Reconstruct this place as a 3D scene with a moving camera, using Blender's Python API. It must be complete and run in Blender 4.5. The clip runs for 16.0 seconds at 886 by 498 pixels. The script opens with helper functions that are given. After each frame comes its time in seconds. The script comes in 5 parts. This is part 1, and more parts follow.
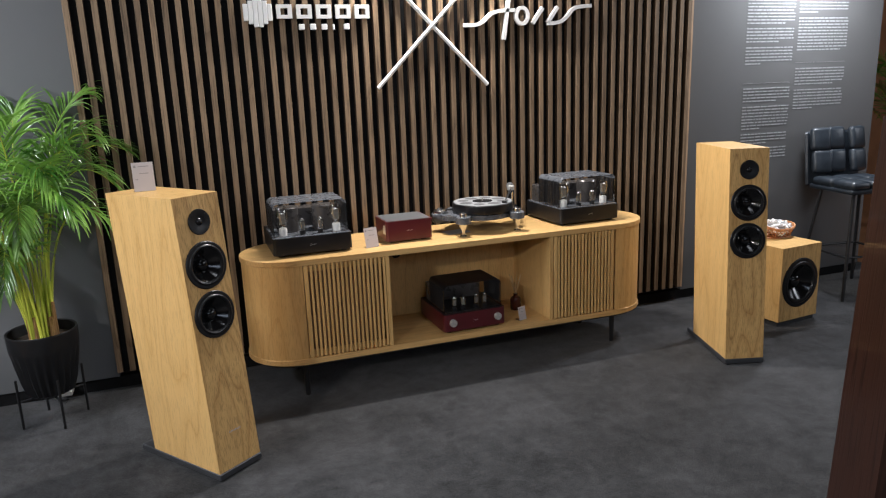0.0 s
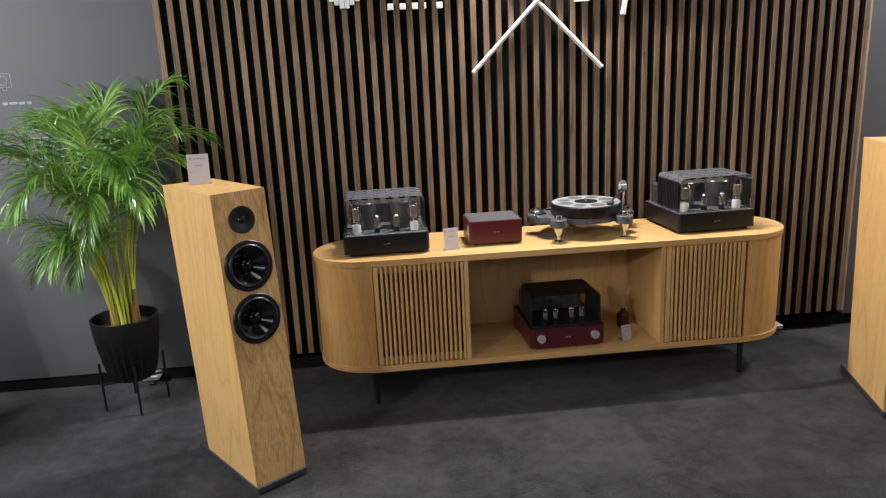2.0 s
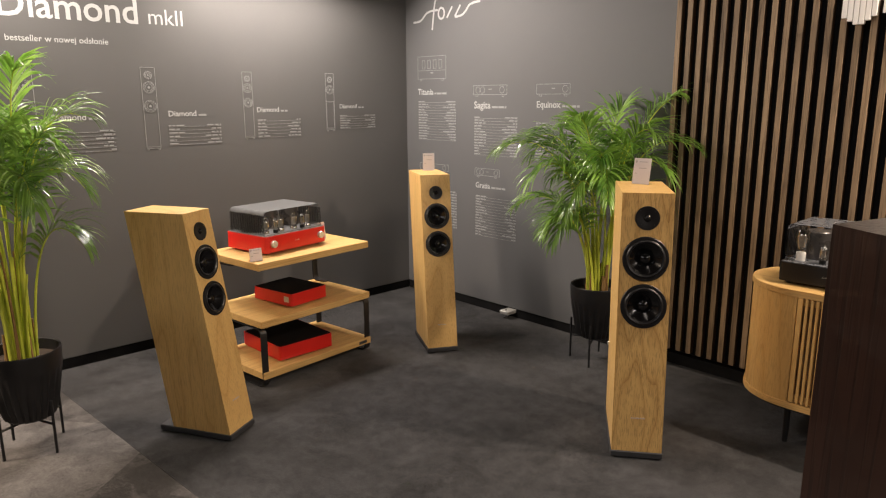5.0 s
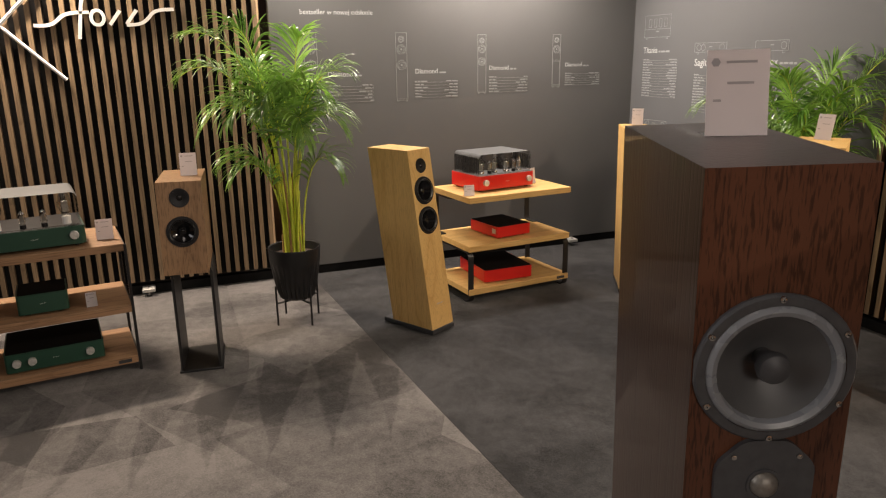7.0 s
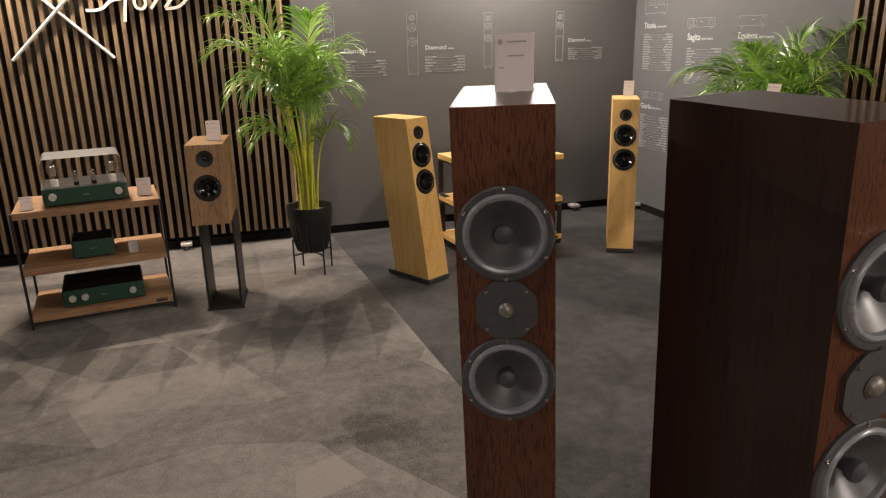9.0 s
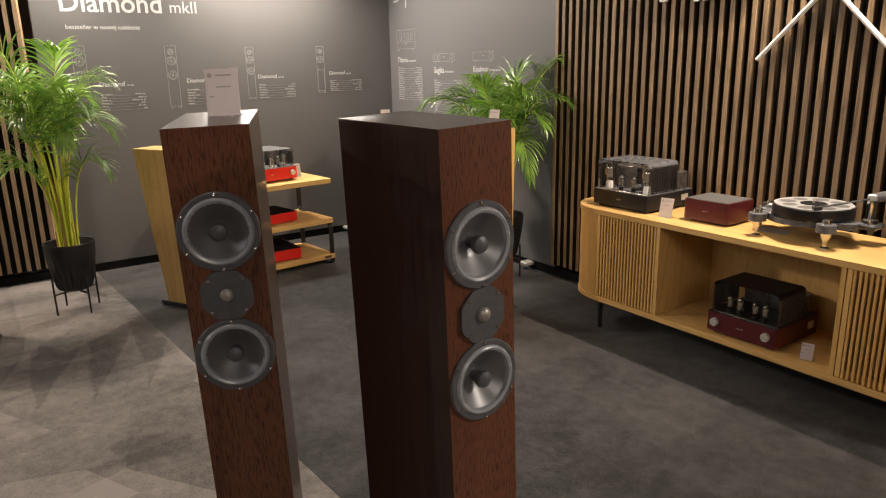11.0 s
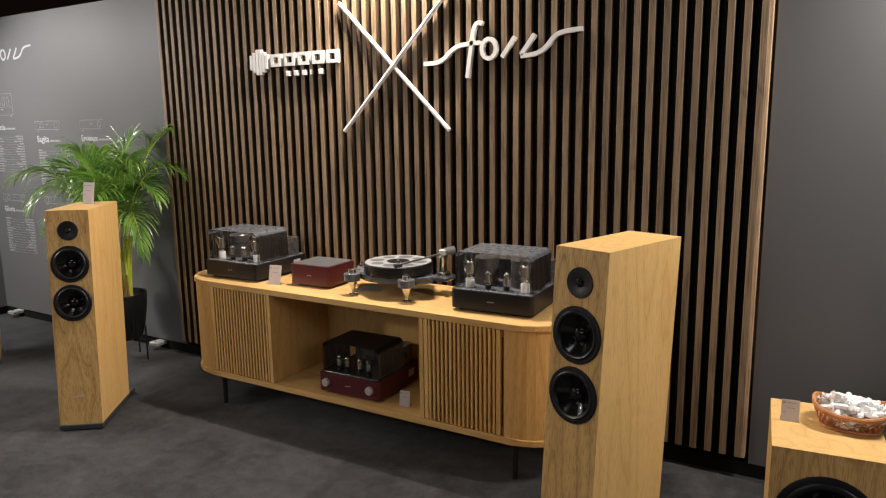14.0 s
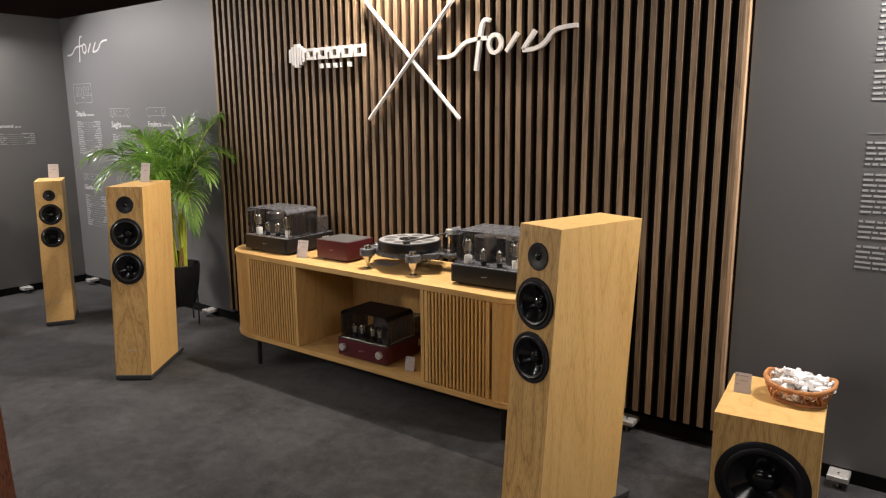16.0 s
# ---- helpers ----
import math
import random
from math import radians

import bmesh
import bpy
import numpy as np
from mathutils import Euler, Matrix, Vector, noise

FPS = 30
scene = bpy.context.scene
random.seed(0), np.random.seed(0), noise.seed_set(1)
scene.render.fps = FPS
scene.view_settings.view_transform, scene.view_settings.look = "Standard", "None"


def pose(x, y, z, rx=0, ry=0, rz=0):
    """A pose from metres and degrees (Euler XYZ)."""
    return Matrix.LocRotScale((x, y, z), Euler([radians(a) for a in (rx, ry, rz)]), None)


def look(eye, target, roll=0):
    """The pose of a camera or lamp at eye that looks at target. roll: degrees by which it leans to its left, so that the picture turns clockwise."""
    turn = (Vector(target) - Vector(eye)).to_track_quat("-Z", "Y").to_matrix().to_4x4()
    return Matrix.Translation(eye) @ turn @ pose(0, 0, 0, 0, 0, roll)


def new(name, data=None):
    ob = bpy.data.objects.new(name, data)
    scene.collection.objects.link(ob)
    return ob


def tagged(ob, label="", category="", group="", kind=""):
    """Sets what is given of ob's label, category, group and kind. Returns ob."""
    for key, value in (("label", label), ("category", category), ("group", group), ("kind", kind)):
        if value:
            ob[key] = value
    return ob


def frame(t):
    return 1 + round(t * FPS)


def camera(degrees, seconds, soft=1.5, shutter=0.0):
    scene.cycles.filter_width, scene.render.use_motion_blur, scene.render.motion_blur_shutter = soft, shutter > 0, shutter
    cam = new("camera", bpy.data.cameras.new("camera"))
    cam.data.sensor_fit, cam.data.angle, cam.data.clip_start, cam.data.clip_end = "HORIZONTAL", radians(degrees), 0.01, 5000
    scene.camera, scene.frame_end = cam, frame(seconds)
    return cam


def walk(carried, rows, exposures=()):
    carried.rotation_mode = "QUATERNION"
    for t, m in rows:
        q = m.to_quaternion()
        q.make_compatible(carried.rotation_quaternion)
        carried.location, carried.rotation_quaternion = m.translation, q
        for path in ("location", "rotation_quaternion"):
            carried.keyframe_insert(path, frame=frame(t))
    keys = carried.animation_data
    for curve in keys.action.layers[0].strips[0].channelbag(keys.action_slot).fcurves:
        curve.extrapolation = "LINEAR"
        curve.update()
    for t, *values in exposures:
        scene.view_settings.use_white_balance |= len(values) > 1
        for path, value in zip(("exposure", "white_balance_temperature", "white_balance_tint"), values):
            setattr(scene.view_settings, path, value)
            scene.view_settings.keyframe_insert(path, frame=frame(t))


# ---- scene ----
cam = camera(64.9, 16.0, soft=1.2)
PATH = [
    (0, (0.276, 0.075, 1.354), (0.922, 1.912, 0.898), -2.1),
    (0.5, (0.397, 0.047, 1.348), (0.94, 1.917, 0.889), -2.5),
    (1, (0.493, 0.069, 1.347), (0.951, 1.958, 0.878), -2.5),
    (1.5, (0.614, 0.198, 1.342), (0.966, 2.107, 0.863), -2.6),
    (2, (0.715, 0.327, 1.35), (0.888, 2.26, 0.866), -2.7),
    (2.5, (0.916, 0.386, 1.367), (0.76, 2.321, 0.886), -2.5),
    (3, (1.059, 0.414, 1.377), (0.578, 2.3, 0.917), -1.7),
    (3.5, (1.167, 0.338, 1.37), (0.369, 2.12, 0.939), -1.2),
    (4, (1.306, 0.287, 1.378), (0.235, 1.927, 0.973), -1.0),
    (4.5, (1.469, 0.315, 1.376), (0.194, 1.803, 0.975), -0.6),
    (5, (1.599, 0.297, 1.363), (0.176, 1.637, 0.94), -0.2),
    (5.2, (1.647, 0.272, 1.356), (0.168, 1.545, 0.917), -0.3),
    (7.3, (2.31, 0.317, 1.354), (0.491, 0.954, 0.82), -0.8),
    (7.5, (2.372, 0.321, 1.346), (0.545, 0.928, 0.804), -0.9),
    (8, (2.529, 0.329, 1.355), (0.694, 0.886, 0.785), -1.0),
    (8.2, (2.577, 0.352, 1.361), (0.738, 0.884, 0.782), -0.9),
    (10.3, (2.948, 0.466, 1.358), (1.215, 1.286, 0.788), -1.8),
    (10.5, (2.988, 0.453, 1.36), (1.288, 1.348, 0.805), -1.6),
    (11, (3.064, 0.461, 1.361), (1.463, 1.545, 0.849), -1.2),
    (11.5, (3.152, 0.526, 1.369), (1.659, 1.773, 0.902), -1.2),
    (12, (3.254, 0.579, 1.383), (1.881, 1.97, 0.959), -1.3),
    (12.5, (3.322, 0.616, 1.381), (2.052, 2.112, 0.995), -1.4),
    (13, (3.369, 0.632, 1.381), (2.201, 2.216, 1.02), -1.3),
    (13.5, (3.361, 0.675, 1.374), (2.302, 2.335, 1.023), -0.9),
    (14, (3.324, 0.751, 1.374), (2.325, 2.448, 1.025), -0.8),
    (14.5, (3.374, 0.803, 1.365), (2.356, 2.489, 1.019), -0.7),
    (15, (3.543, 0.821, 1.37), (2.445, 2.457, 1.032), -0.3),
    (15.5, (3.649, 0.794, 1.374), (2.496, 2.392, 1.027), -0.1),
    (16, (3.733, 0.696, 1.37), (2.558, 2.27, 0.994), -0.4),
]
walk(cam, [(t, look(eye, target, roll)) for t, eye, target, roll in PATH], [(0, 0.03, 5450, 10), (2, 0.06, 5550, 12), (3.5, 0.2, 6350, 15), (5, 0.0, 6850, 16), (8, 0.0, 6900, 15), (10.5, 0.12, 7000, 15), (12, 0.15, 7000, 14), (13, -0.03, 6250, 12), (14, -0.06, 6150, 12), (15.5, 0.0, 6350, 14), (16, 0.05, 6250, 14)])
# world: a dim hall round the stand
world = bpy.data.worlds.new("hall_air")
scene.world = world
world.use_nodes = True
world.node_tree.nodes["Background"].inputs[0].default_value = (0.75, 0.85, 1.0, 1)
world.node_tree.nodes["Background"].inputs[1].default_value = 0.013


def lamp(name, kind, m, power, colour, size=0.3, size_y=None, spread=None):
    d = bpy.data.lights.new(name, kind)
    d.energy, d.color = power, colour
    if kind == "AREA":
        d.shape, d.size, d.size_y = "RECTANGLE", size, size_y or size
        if spread:
            d.spread = radians(spread)
    ob = new(name, d)
    ob.matrix_world = m
    return ob


WARM, NEUTRAL, COOL = (1.0, 0.86, 0.69), (1.0, 0.93, 0.84), (0.94, 0.97, 1.0)
# unseen fill lamps added for the hall's soft light: two low and far, one overhead
lamp("hall_fill", "AREA", look((0.2, -6.0, 3.6), (0.8, 2.0, 0.6)), 60, COOL, 4.5, 1.2)
lamp("hall_fill", "AREA", look((9.0, -0.6, 3.6), (2.0, 1.8, 0.6)), 88, NEUTRAL, 3.0, 1.2)
lamp("hall_fill", "AREA", look((1.6, -0.9, 6.2), (1.6, 0.9, 0)), 34, NEUTRAL, 2.0, 1.2)
# tubes of the stand lamps, each under its bar above the upper edge of a wall, turned a little into the room
lamp("stand_light", "AREA", look((1.46, 3.395, 2.266), (1.46, 1.75, 0)), 68, WARM, 0.42, 0.04)
lamp("stand_light", "AREA", look((-1.97, 2.45, 2.170), (-0.6, 2.35, 0)), 60, NEUTRAL, 1.05, 0.04)
lamp("stand_light", "AREA", look((-2.00, -0.45, 2.220), (-0.75, -0.2, 0)), 74, WARM, 0.42, 0.04)
lamp("stand_light", "AREA", look((-1.97, 1.12, 2.170), (-0.7, 1.05, 0)), 23, NEUTRAL, 0.42, 0.04)
lamp("stand_light", "AREA", look((3.9, 3.32, 2.150), (3.7, 2.6, 0)), 46, NEUTRAL, 0.46, 0.04)


# ---- materials ----
def mat(name, colour, rough=0.5, metal=0.0, other=None, scale=8.0, stretch=(1, 1, 1), bump=0.0, fine=0.0, coat=0.0, spec=0.5, vary=0.0):
    """Two tones mixed by broad noise, a finer noise for grain, relief and uneven gloss."""
    m = bpy.data.materials.new(name)
    m.use_nodes = True
    t = m.node_tree
    p = t.nodes["Principled BSDF"]
    p.inputs["Roughness"].default_value = rough
    p.inputs["Metallic"].default_value = metal
    p.inputs["Coat Weight"].default_value = coat
    p.inputs["Specular IOR Level"].default_value = spec
    other = other or tuple(c * 0.75 for c in colour)
    co = t.nodes.new("ShaderNodeTexCoord")
    mp = t.nodes.new("ShaderNodeMapping")
    mp.inputs["Scale"].default_value = stretch
    t.links.new(co.outputs["Object"], mp.inputs[0])
    n1 = t.nodes.new("ShaderNodeTexNoise")
    n1.inputs["Scale"].default_value, n1.inputs["Detail"].default_value = scale, 5
    n2 = t.nodes.new("ShaderNodeTexNoise")
    n2.inputs["Scale"].default_value, n2.inputs["Detail"].default_value = scale * 9, 4
    t.links.new(mp.outputs[0], n1.inputs["Vector"])
    t.links.new(mp.outputs[0], n2.inputs["Vector"])
    add = t.nodes.new("ShaderNodeMath")
    add.operation = "MULTIPLY_ADD"
    t.links.new(n2.outputs["Fac"], add.inputs[0])
    add.inputs[1].default_value = fine
    t.links.new(n1.outputs["Fac"], add.inputs[2])
    ramp = t.nodes.new("ShaderNodeValToRGB")
    ramp.color_ramp.elements[0].position, ramp.color_ramp.elements[1].position = 0.33 + fine * 0.5, 0.67 + fine * 0.5
    ramp.color_ramp.elements[0].color, ramp.color_ramp.elements[1].color = (*other, 1), (*colour, 1)
    t.links.new(add.outputs[0], ramp.inputs[0])
    out = ramp.outputs[0]
    if vary:
        info = t.nodes.new("ShaderNodeObjectInfo")
        hsv = t.nodes.new("ShaderNodeHueSaturation")
        mr = t.nodes.new("ShaderNodeMapRange")
        mr.inputs[3].default_value, mr.inputs[4].default_value = 1 - vary, 1 + vary
        t.links.new(info.outputs["Random"], mr.inputs[0])
        t.links.new(mr.outputs[0], hsv.inputs["Value"])
        t.links.new(out, hsv.inputs["Color"])
        out = hsv.outputs[0]
    t.links.new(out, p.inputs["Base Color"])
    rr = t.nodes.new("ShaderNodeMapRange")
    rr.inputs[3].default_value, rr.inputs[4].default_value = max(rough - 0.08, 0.02), min(rough + 0.08, 1)
    t.links.new(n1.outputs["Fac"], rr.inputs[0])
    t.links.new(rr.outputs[0], p.inputs["Roughness"])
    if bump:
        b = t.nodes.new("ShaderNodeBump")
        b.inputs["Strength"].default_value, b.inputs["Distance"].default_value = bump, 0.002
        t.links.new(add.outputs[0], b.inputs["Height"])
        t.links.new(b.outputs[0], p.inputs["Normal"])
    return m


def wood(name, light, dark, rough=0.45, rings=10.0, axis="z", vary=0.06, pore=0.35, wob=3.0, coat=0.0, fleck=0.035, fine=190):
    """Veneer: long cathedral figure from bent bands, and short dark pores along the grain."""
    m = bpy.data.materials.new(name)
    m.use_nodes = True
    t = m.node_tree
    p = t.nodes["Principled BSDF"]
    p.inputs["Roughness"].default_value = rough
    p.inputs["Coat Weight"].default_value = coat
    p.inputs["Specular IOR Level"].default_value = 0.35
    co = t.nodes.new("ShaderNodeTexCoord")
    info = t.nodes.new("ShaderNodeObjectInfo")
    off = t.nodes.new("ShaderNodeVectorMath")
    off.operation = "MULTIPLY_ADD"
    off.inputs[1].default_value = (7.3, 5.1, 3.7)
    t.links.new(info.outputs["Random"], off.inputs[0])
    t.links.new(co.outputs["Object"], off.inputs[2])

    def mapped(scale):
        mp = t.nodes.new("ShaderNodeMapping")
        mp.inputs["Scale"].default_value = scale
        t.links.new(off.outputs[0], mp.inputs[0])
        return mp.outputs[0]

    def noise_at(scale, vec, detail=4):
        n = t.nodes.new("ShaderNodeTexNoise")
        n.inputs["Scale"].default_value, n.inputs["Detail"].default_value = scale, detail
        t.links.new(vec, n.inputs["Vector"])
        return n.outputs["Fac"]

    long = {"x": (0.12, 1, 1), "y": (1, 0.12, 1), "z": (1, 1, 0.12)}[axis]
    thin = {"x": (fleck, 1, 1), "y": (1, fleck, 1), "z": (1, 1, fleck)}[axis]
    figure = noise_at(wob, mapped(long), 2)
    ring = t.nodes.new("ShaderNodeMath")
    ring.operation = "MULTIPLY"
    ring.inputs[1].default_value = rings
    t.links.new(figure, ring.inputs[0])
    frac = t.nodes.new("ShaderNodeMath")
    frac.operation = "FRACT"
    t.links.new(ring.outputs[0], frac.inputs[0])
    soft = t.nodes.new("ShaderNodeValToRGB")
    e = soft.color_ramp.elements
    e[0].position, e[0].color = 0.0, (0.12, 0.12, 0.12, 1)
    e[1].position, e[1].color = 1.0, (0.50, 0.50, 0.50, 1)
    for at, k in ((0.13, 0.66), (0.55, 0.86)):
        e.new(at).color = (k, k, k, 1)
    t.links.new(frac.outputs[0], soft.inputs[0])
    pores = noise_at(fine, mapped(thin), 2)
    streak = noise_at(40, mapped(thin), 3)
    cut = t.nodes.new("ShaderNodeMapRange")
    cut.inputs[1].default_value, cut.inputs[2].default_value = 0.36, 0.5
    t.links.new(pores, cut.inputs[0])
    mix = t.nodes.new("ShaderNodeMix")
    mix.data_type = "RGBA"
    mix.inputs[6].default_value, mix.inputs[7].default_value = (*dark, 1), (*light, 1)
    sm = t.nodes.new("ShaderNodeMath")
    sm.operation = "MULTIPLY_ADD"
    sm.inputs[1].default_value = 0.24
    t.links.new(streak, sm.inputs[0])
    sub = t.nodes.new("ShaderNodeMath")
    sub.operation = "MULTIPLY"
    sub.inputs[1].default_value = 0.9
    t.links.new(soft.outputs[0], sub.inputs[0])
    t.links.new(sub.outputs[0], sm.inputs[2])
    t.links.new(sm.outputs[0], mix.inputs[0])
    mul = t.nodes.new("ShaderNodeMix")
    mul.data_type, mul.blend_type = "RGBA", "MULTIPLY"
    mul.inputs[0].default_value = pore
    t.links.new(mix.outputs[2], mul.inputs[6])
    t.links.new(cut.outputs[0], mul.inputs[7])
    hsv = t.nodes.new("ShaderNodeHueSaturation")
    mr = t.nodes.new("ShaderNodeMapRange")
    mr.inputs[3].default_value, mr.inputs[4].default_value = 1 - vary, 1 + vary
    t.links.new(info.outputs["Random"], mr.inputs[0])
    t.links.new(mr.outputs[0], hsv.inputs["Value"])
    t.links.new(mul.outputs[2], hsv.inputs["Color"])
    t.links.new(hsv.outputs[0], p.inputs["Base Color"])
    b = t.nodes.new("ShaderNodeBump")
    b.inputs["Strength"].default_value, b.inputs["Distance"].default_value = 0.25, 0.0006
    t.links.new(cut.outputs[0], b.inputs["Height"])
    t.links.new(b.outputs[0], p.inputs["Normal"])
    return m


def clear(name, colour, low=0.04, rough=0.02):
    """Thin acrylic or glass: see-through with a gloss; low is its least share."""
    m = bpy.data.materials.new(name)
    m.use_nodes = True
    t = m.node_tree
    out = t.nodes["Material Output"]
    t.nodes.remove(t.nodes["Principled BSDF"])
    tr = t.nodes.new("ShaderNodeBsdfTransparent")
    tr.inputs[0].default_value = (*colour, 1)
    gl = t.nodes.new("ShaderNodeBsdfGlossy")
    gl.inputs["Roughness"].default_value = rough
    lw = t.nodes.new("ShaderNodeLayerWeight")
    lw.inputs[0].default_value = 0.28
    fr = t.nodes.new("ShaderNodeMapRange")
    fr.inputs[3].default_value, fr.inputs[4].default_value = low, 0.6
    t.links.new(lw.outputs["Facing"], fr.inputs[0])
    mx = t.nodes.new("ShaderNodeMixShader")
    t.links.new(fr.outputs[0], mx.inputs[0])
    t.links.new(tr.outputs[0], mx.inputs[1])
    t.links.new(gl.outputs[0], mx.inputs[2])
    t.links.new(mx.outputs[0], out.inputs[0])
    return m


def glow(name, colour, power):
    m = bpy.data.materials.new(name)
    m.use_nodes = True
    p = m.node_tree.nodes["Principled BSDF"]
    p.inputs["Emission Color"].default_value = (*colour, 1)
    p.inputs["Emission Strength"].default_value = power
    return m


def carpet(name, light, dark, streaks, wedges=0.0, clouds=1.0, patches=0.0):
    """Short pile: cloudy brushed marks, longer strokes, fibre grain and relief."""
    m = bpy.data.materials.new(name)
    m.use_nodes = True
    t = m.node_tree
    p = t.nodes["Principled BSDF"]
    p.inputs["Roughness"].default_value, p.inputs["Specular IOR Level"].default_value = 0.95, 0.12
    p.inputs["Sheen Weight"].default_value, p.inputs["Sheen Roughness"].default_value = 0.15, 0.5
    co = t.nodes.new("ShaderNodeTexCoord")

    def noise_at(scale, stretch, turn, detail, rough=0.55, warp=0.0):
        mp = t.nodes.new("ShaderNodeMapping")
        mp.inputs["Scale"].default_value, mp.inputs["Rotation"].default_value = stretch, (0, 0, radians(turn))
        t.links.new(co.outputs["Object"], mp.inputs[0])
        n = t.nodes.new("ShaderNodeTexNoise")
        n.inputs["Scale"].default_value, n.inputs["Detail"].default_value, n.inputs["Roughness"].default_value = scale, detail, rough
        n.inputs["Distortion"].default_value = warp
        t.links.new(mp.outputs[0], n.inputs["Vector"])
        return n.outputs["Fac"]

    def maths(op, a, b):
        n = t.nodes.new("ShaderNodeMath")
        n.operation = op
        for i, v in enumerate((a, b)):
            if isinstance(v, float):
                n.inputs[i].default_value = v
            else:
                t.links.new(v, n.inputs[i])
        return n.outputs[0]

    def ramped(v, lo, hi):
        n = t.nodes.new("ShaderNodeMapRange")
        n.interpolation_type = "SMOOTHSTEP"
        n.inputs[1].default_value, n.inputs[2].default_value = lo, hi
        t.links.new(v, n.inputs[0])
        return n.outputs[0]

    cloud = ramped(noise_at(5.0, (1, 1, 1), 0, 5, 0.6, 0.5), 0.32, 0.70)
    mottle = ramped(noise_at(19, (1, 1, 1), 0, 6, 0.68), 0.30, 0.72)
    brush = ramped(noise_at(3.4, (1, 0.28, 1), 24, 3, 0.45, 0.5), 0.47, 0.52)
    stroke_2 = ramped(noise_at(2.1, (0.5, 1, 1), -12, 2, 0.4, 0.8), 0.48, 0.52)
    fibre = noise_at(120, (1, 1, 1), 0, 5, 0.75)
    v = maths("ADD", maths("MULTIPLY", cloud, 0.34 * clouds), maths("MULTIPLY", mottle, 0.30))
    v = maths("SUBTRACT", v, 0.04)
    v = maths("ADD", v, 0.17 * (1 - clouds))
    if patches:
        # crisp-edged areas where the pile was brushed one way or the other
        for turn, stretch, size in ((28, (1.0, 0.36, 1), 3.0), (-20, (0.42, 1.0, 1), 2.2)):
            mp = t.nodes.new("ShaderNodeMapping")
            mp.inputs["Scale"].default_value, mp.inputs["Rotation"].default_value = stretch, (0, 0, radians(turn))
            t.links.new(co.outputs["Object"], mp.inputs[0])
            vo = t.nodes.new("ShaderNodeTexVoronoi")
            vo.inputs["Scale"].default_value = size
            t.links.new(mp.outputs[0], vo.inputs["Vector"])
            sp = t.nodes.new("ShaderNodeSeparateColor")
            t.links.new(vo.outputs["Color"], sp.inputs[0])
            v = maths("ADD", v, maths("MULTIPLY", maths("SUBTRACT", sp.outputs[0], 0.5), patches))
    v = maths("ADD", v, maths("MULTIPLY", brush, 0.26 * streaks))
    v = maths("ADD", v, maths("MULTIPLY", stroke_2, 0.18 * streaks))
    v = maths("ADD", v, maths("MULTIPLY", maths("SUBTRACT", fibre, 0.5), 1.25))
    if wedges:
        # strokes of a vacuum cleaner: wedges that widen away from the slats
        sep = t.nodes.new("ShaderNodeSeparateXYZ")
        t.links.new(co.outputs["Object"], sep.inputs[0])
        shaky = maths("MULTIPLY", noise_at(1.7, (1, 1, 1), 0, 2, 0.5), 0.14)
        saw = maths("PINGPONG", maths("ADD", maths("ADD", sep.outputs[1], maths("MULTIPLY", sep.outputs[0], 0.22)), shaky), 0.115)
        reach = maths("MULTIPLY", maths("ADD", sep.outputs[0], 0.85), 0.145)
        wedge = ramped(maths("SUBTRACT", reach, saw), -0.006, 0.010)
        far = ramped(noise_at(1.3, (1, 1, 1), 30, 2, 0.4, 0.6), 0.56, 0.585)
        v = maths("ADD", v, maths("MULTIPLY", maths("SUBTRACT", wedge, maths("MULTIPLY", far, 0.8)), wedges))
    mix = t.nodes.new("ShaderNodeMix")
    mix.data_type = "RGBA"
    mix.clamp_factor = True
    mix.inputs[6].default_value, mix.inputs[7].default_value = (*dark, 1), (*light, 1)
    t.links.new(v, mix.inputs[0])
    t.links.new(mix.outputs[2], p.inputs["Base Color"])
    b = t.nodes.new("ShaderNodeBump")
    b.inputs["Strength"].default_value, b.inputs["Distance"].default_value = 0.7, 0.003
    t.links.new(fibre, b.inputs["Height"])
    t.links.new(b.outputs[0], p.inputs["Normal"])
    return m


OAK = wood("oak_veneer", (0.66, 0.425, 0.160), (0.50, 0.288, 0.088), rough=0.42, rings=11, pore=0.16, wob=4.0, fleck=0.08, fine=290)
OAK_FRONT = wood("oak_figured_veneer", (0.67, 0.425, 0.158), (0.32, 0.160, 0.042), rough=0.42, rings=15, pore=0.30, wob=5.0, fleck=0.08, fine=290)
OAK_X = wood("oak_veneer_long", (0.64, 0.415, 0.162), (0.49, 0.285, 0.095), rough=0.42, axis="x", pore=0.2)
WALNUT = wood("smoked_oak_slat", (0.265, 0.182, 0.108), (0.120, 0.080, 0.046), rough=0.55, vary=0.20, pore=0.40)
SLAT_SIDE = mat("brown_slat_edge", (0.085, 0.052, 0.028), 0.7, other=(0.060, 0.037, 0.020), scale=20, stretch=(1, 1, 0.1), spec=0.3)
WALNUT_X = wood("smoked_oak_board", (0.34, 0.20, 0.11), (0.20, 0.11, 0.06), rough=0.5, axis="x")
WALNUT_BOX = wood("smoked_oak_veneer", (0.32, 0.19, 0.10), (0.20, 0.11, 0.055), rough=0.45)
EDGE = wood("pale_edge_strip", (0.62, 0.42, 0.25), (0.5, 0.33, 0.19), rough=0.5)
# dark tower sides: stain colour taken further down for the shade on them
WENGE_SHADED = wood("dark_stained_veneer_shaded", (0.033, 0.012, 0.007), (0.018, 0.0065, 0.004), rough=0.36, vary=0.02, pore=0.4, coat=0.28, rings=6, wob=4.0)
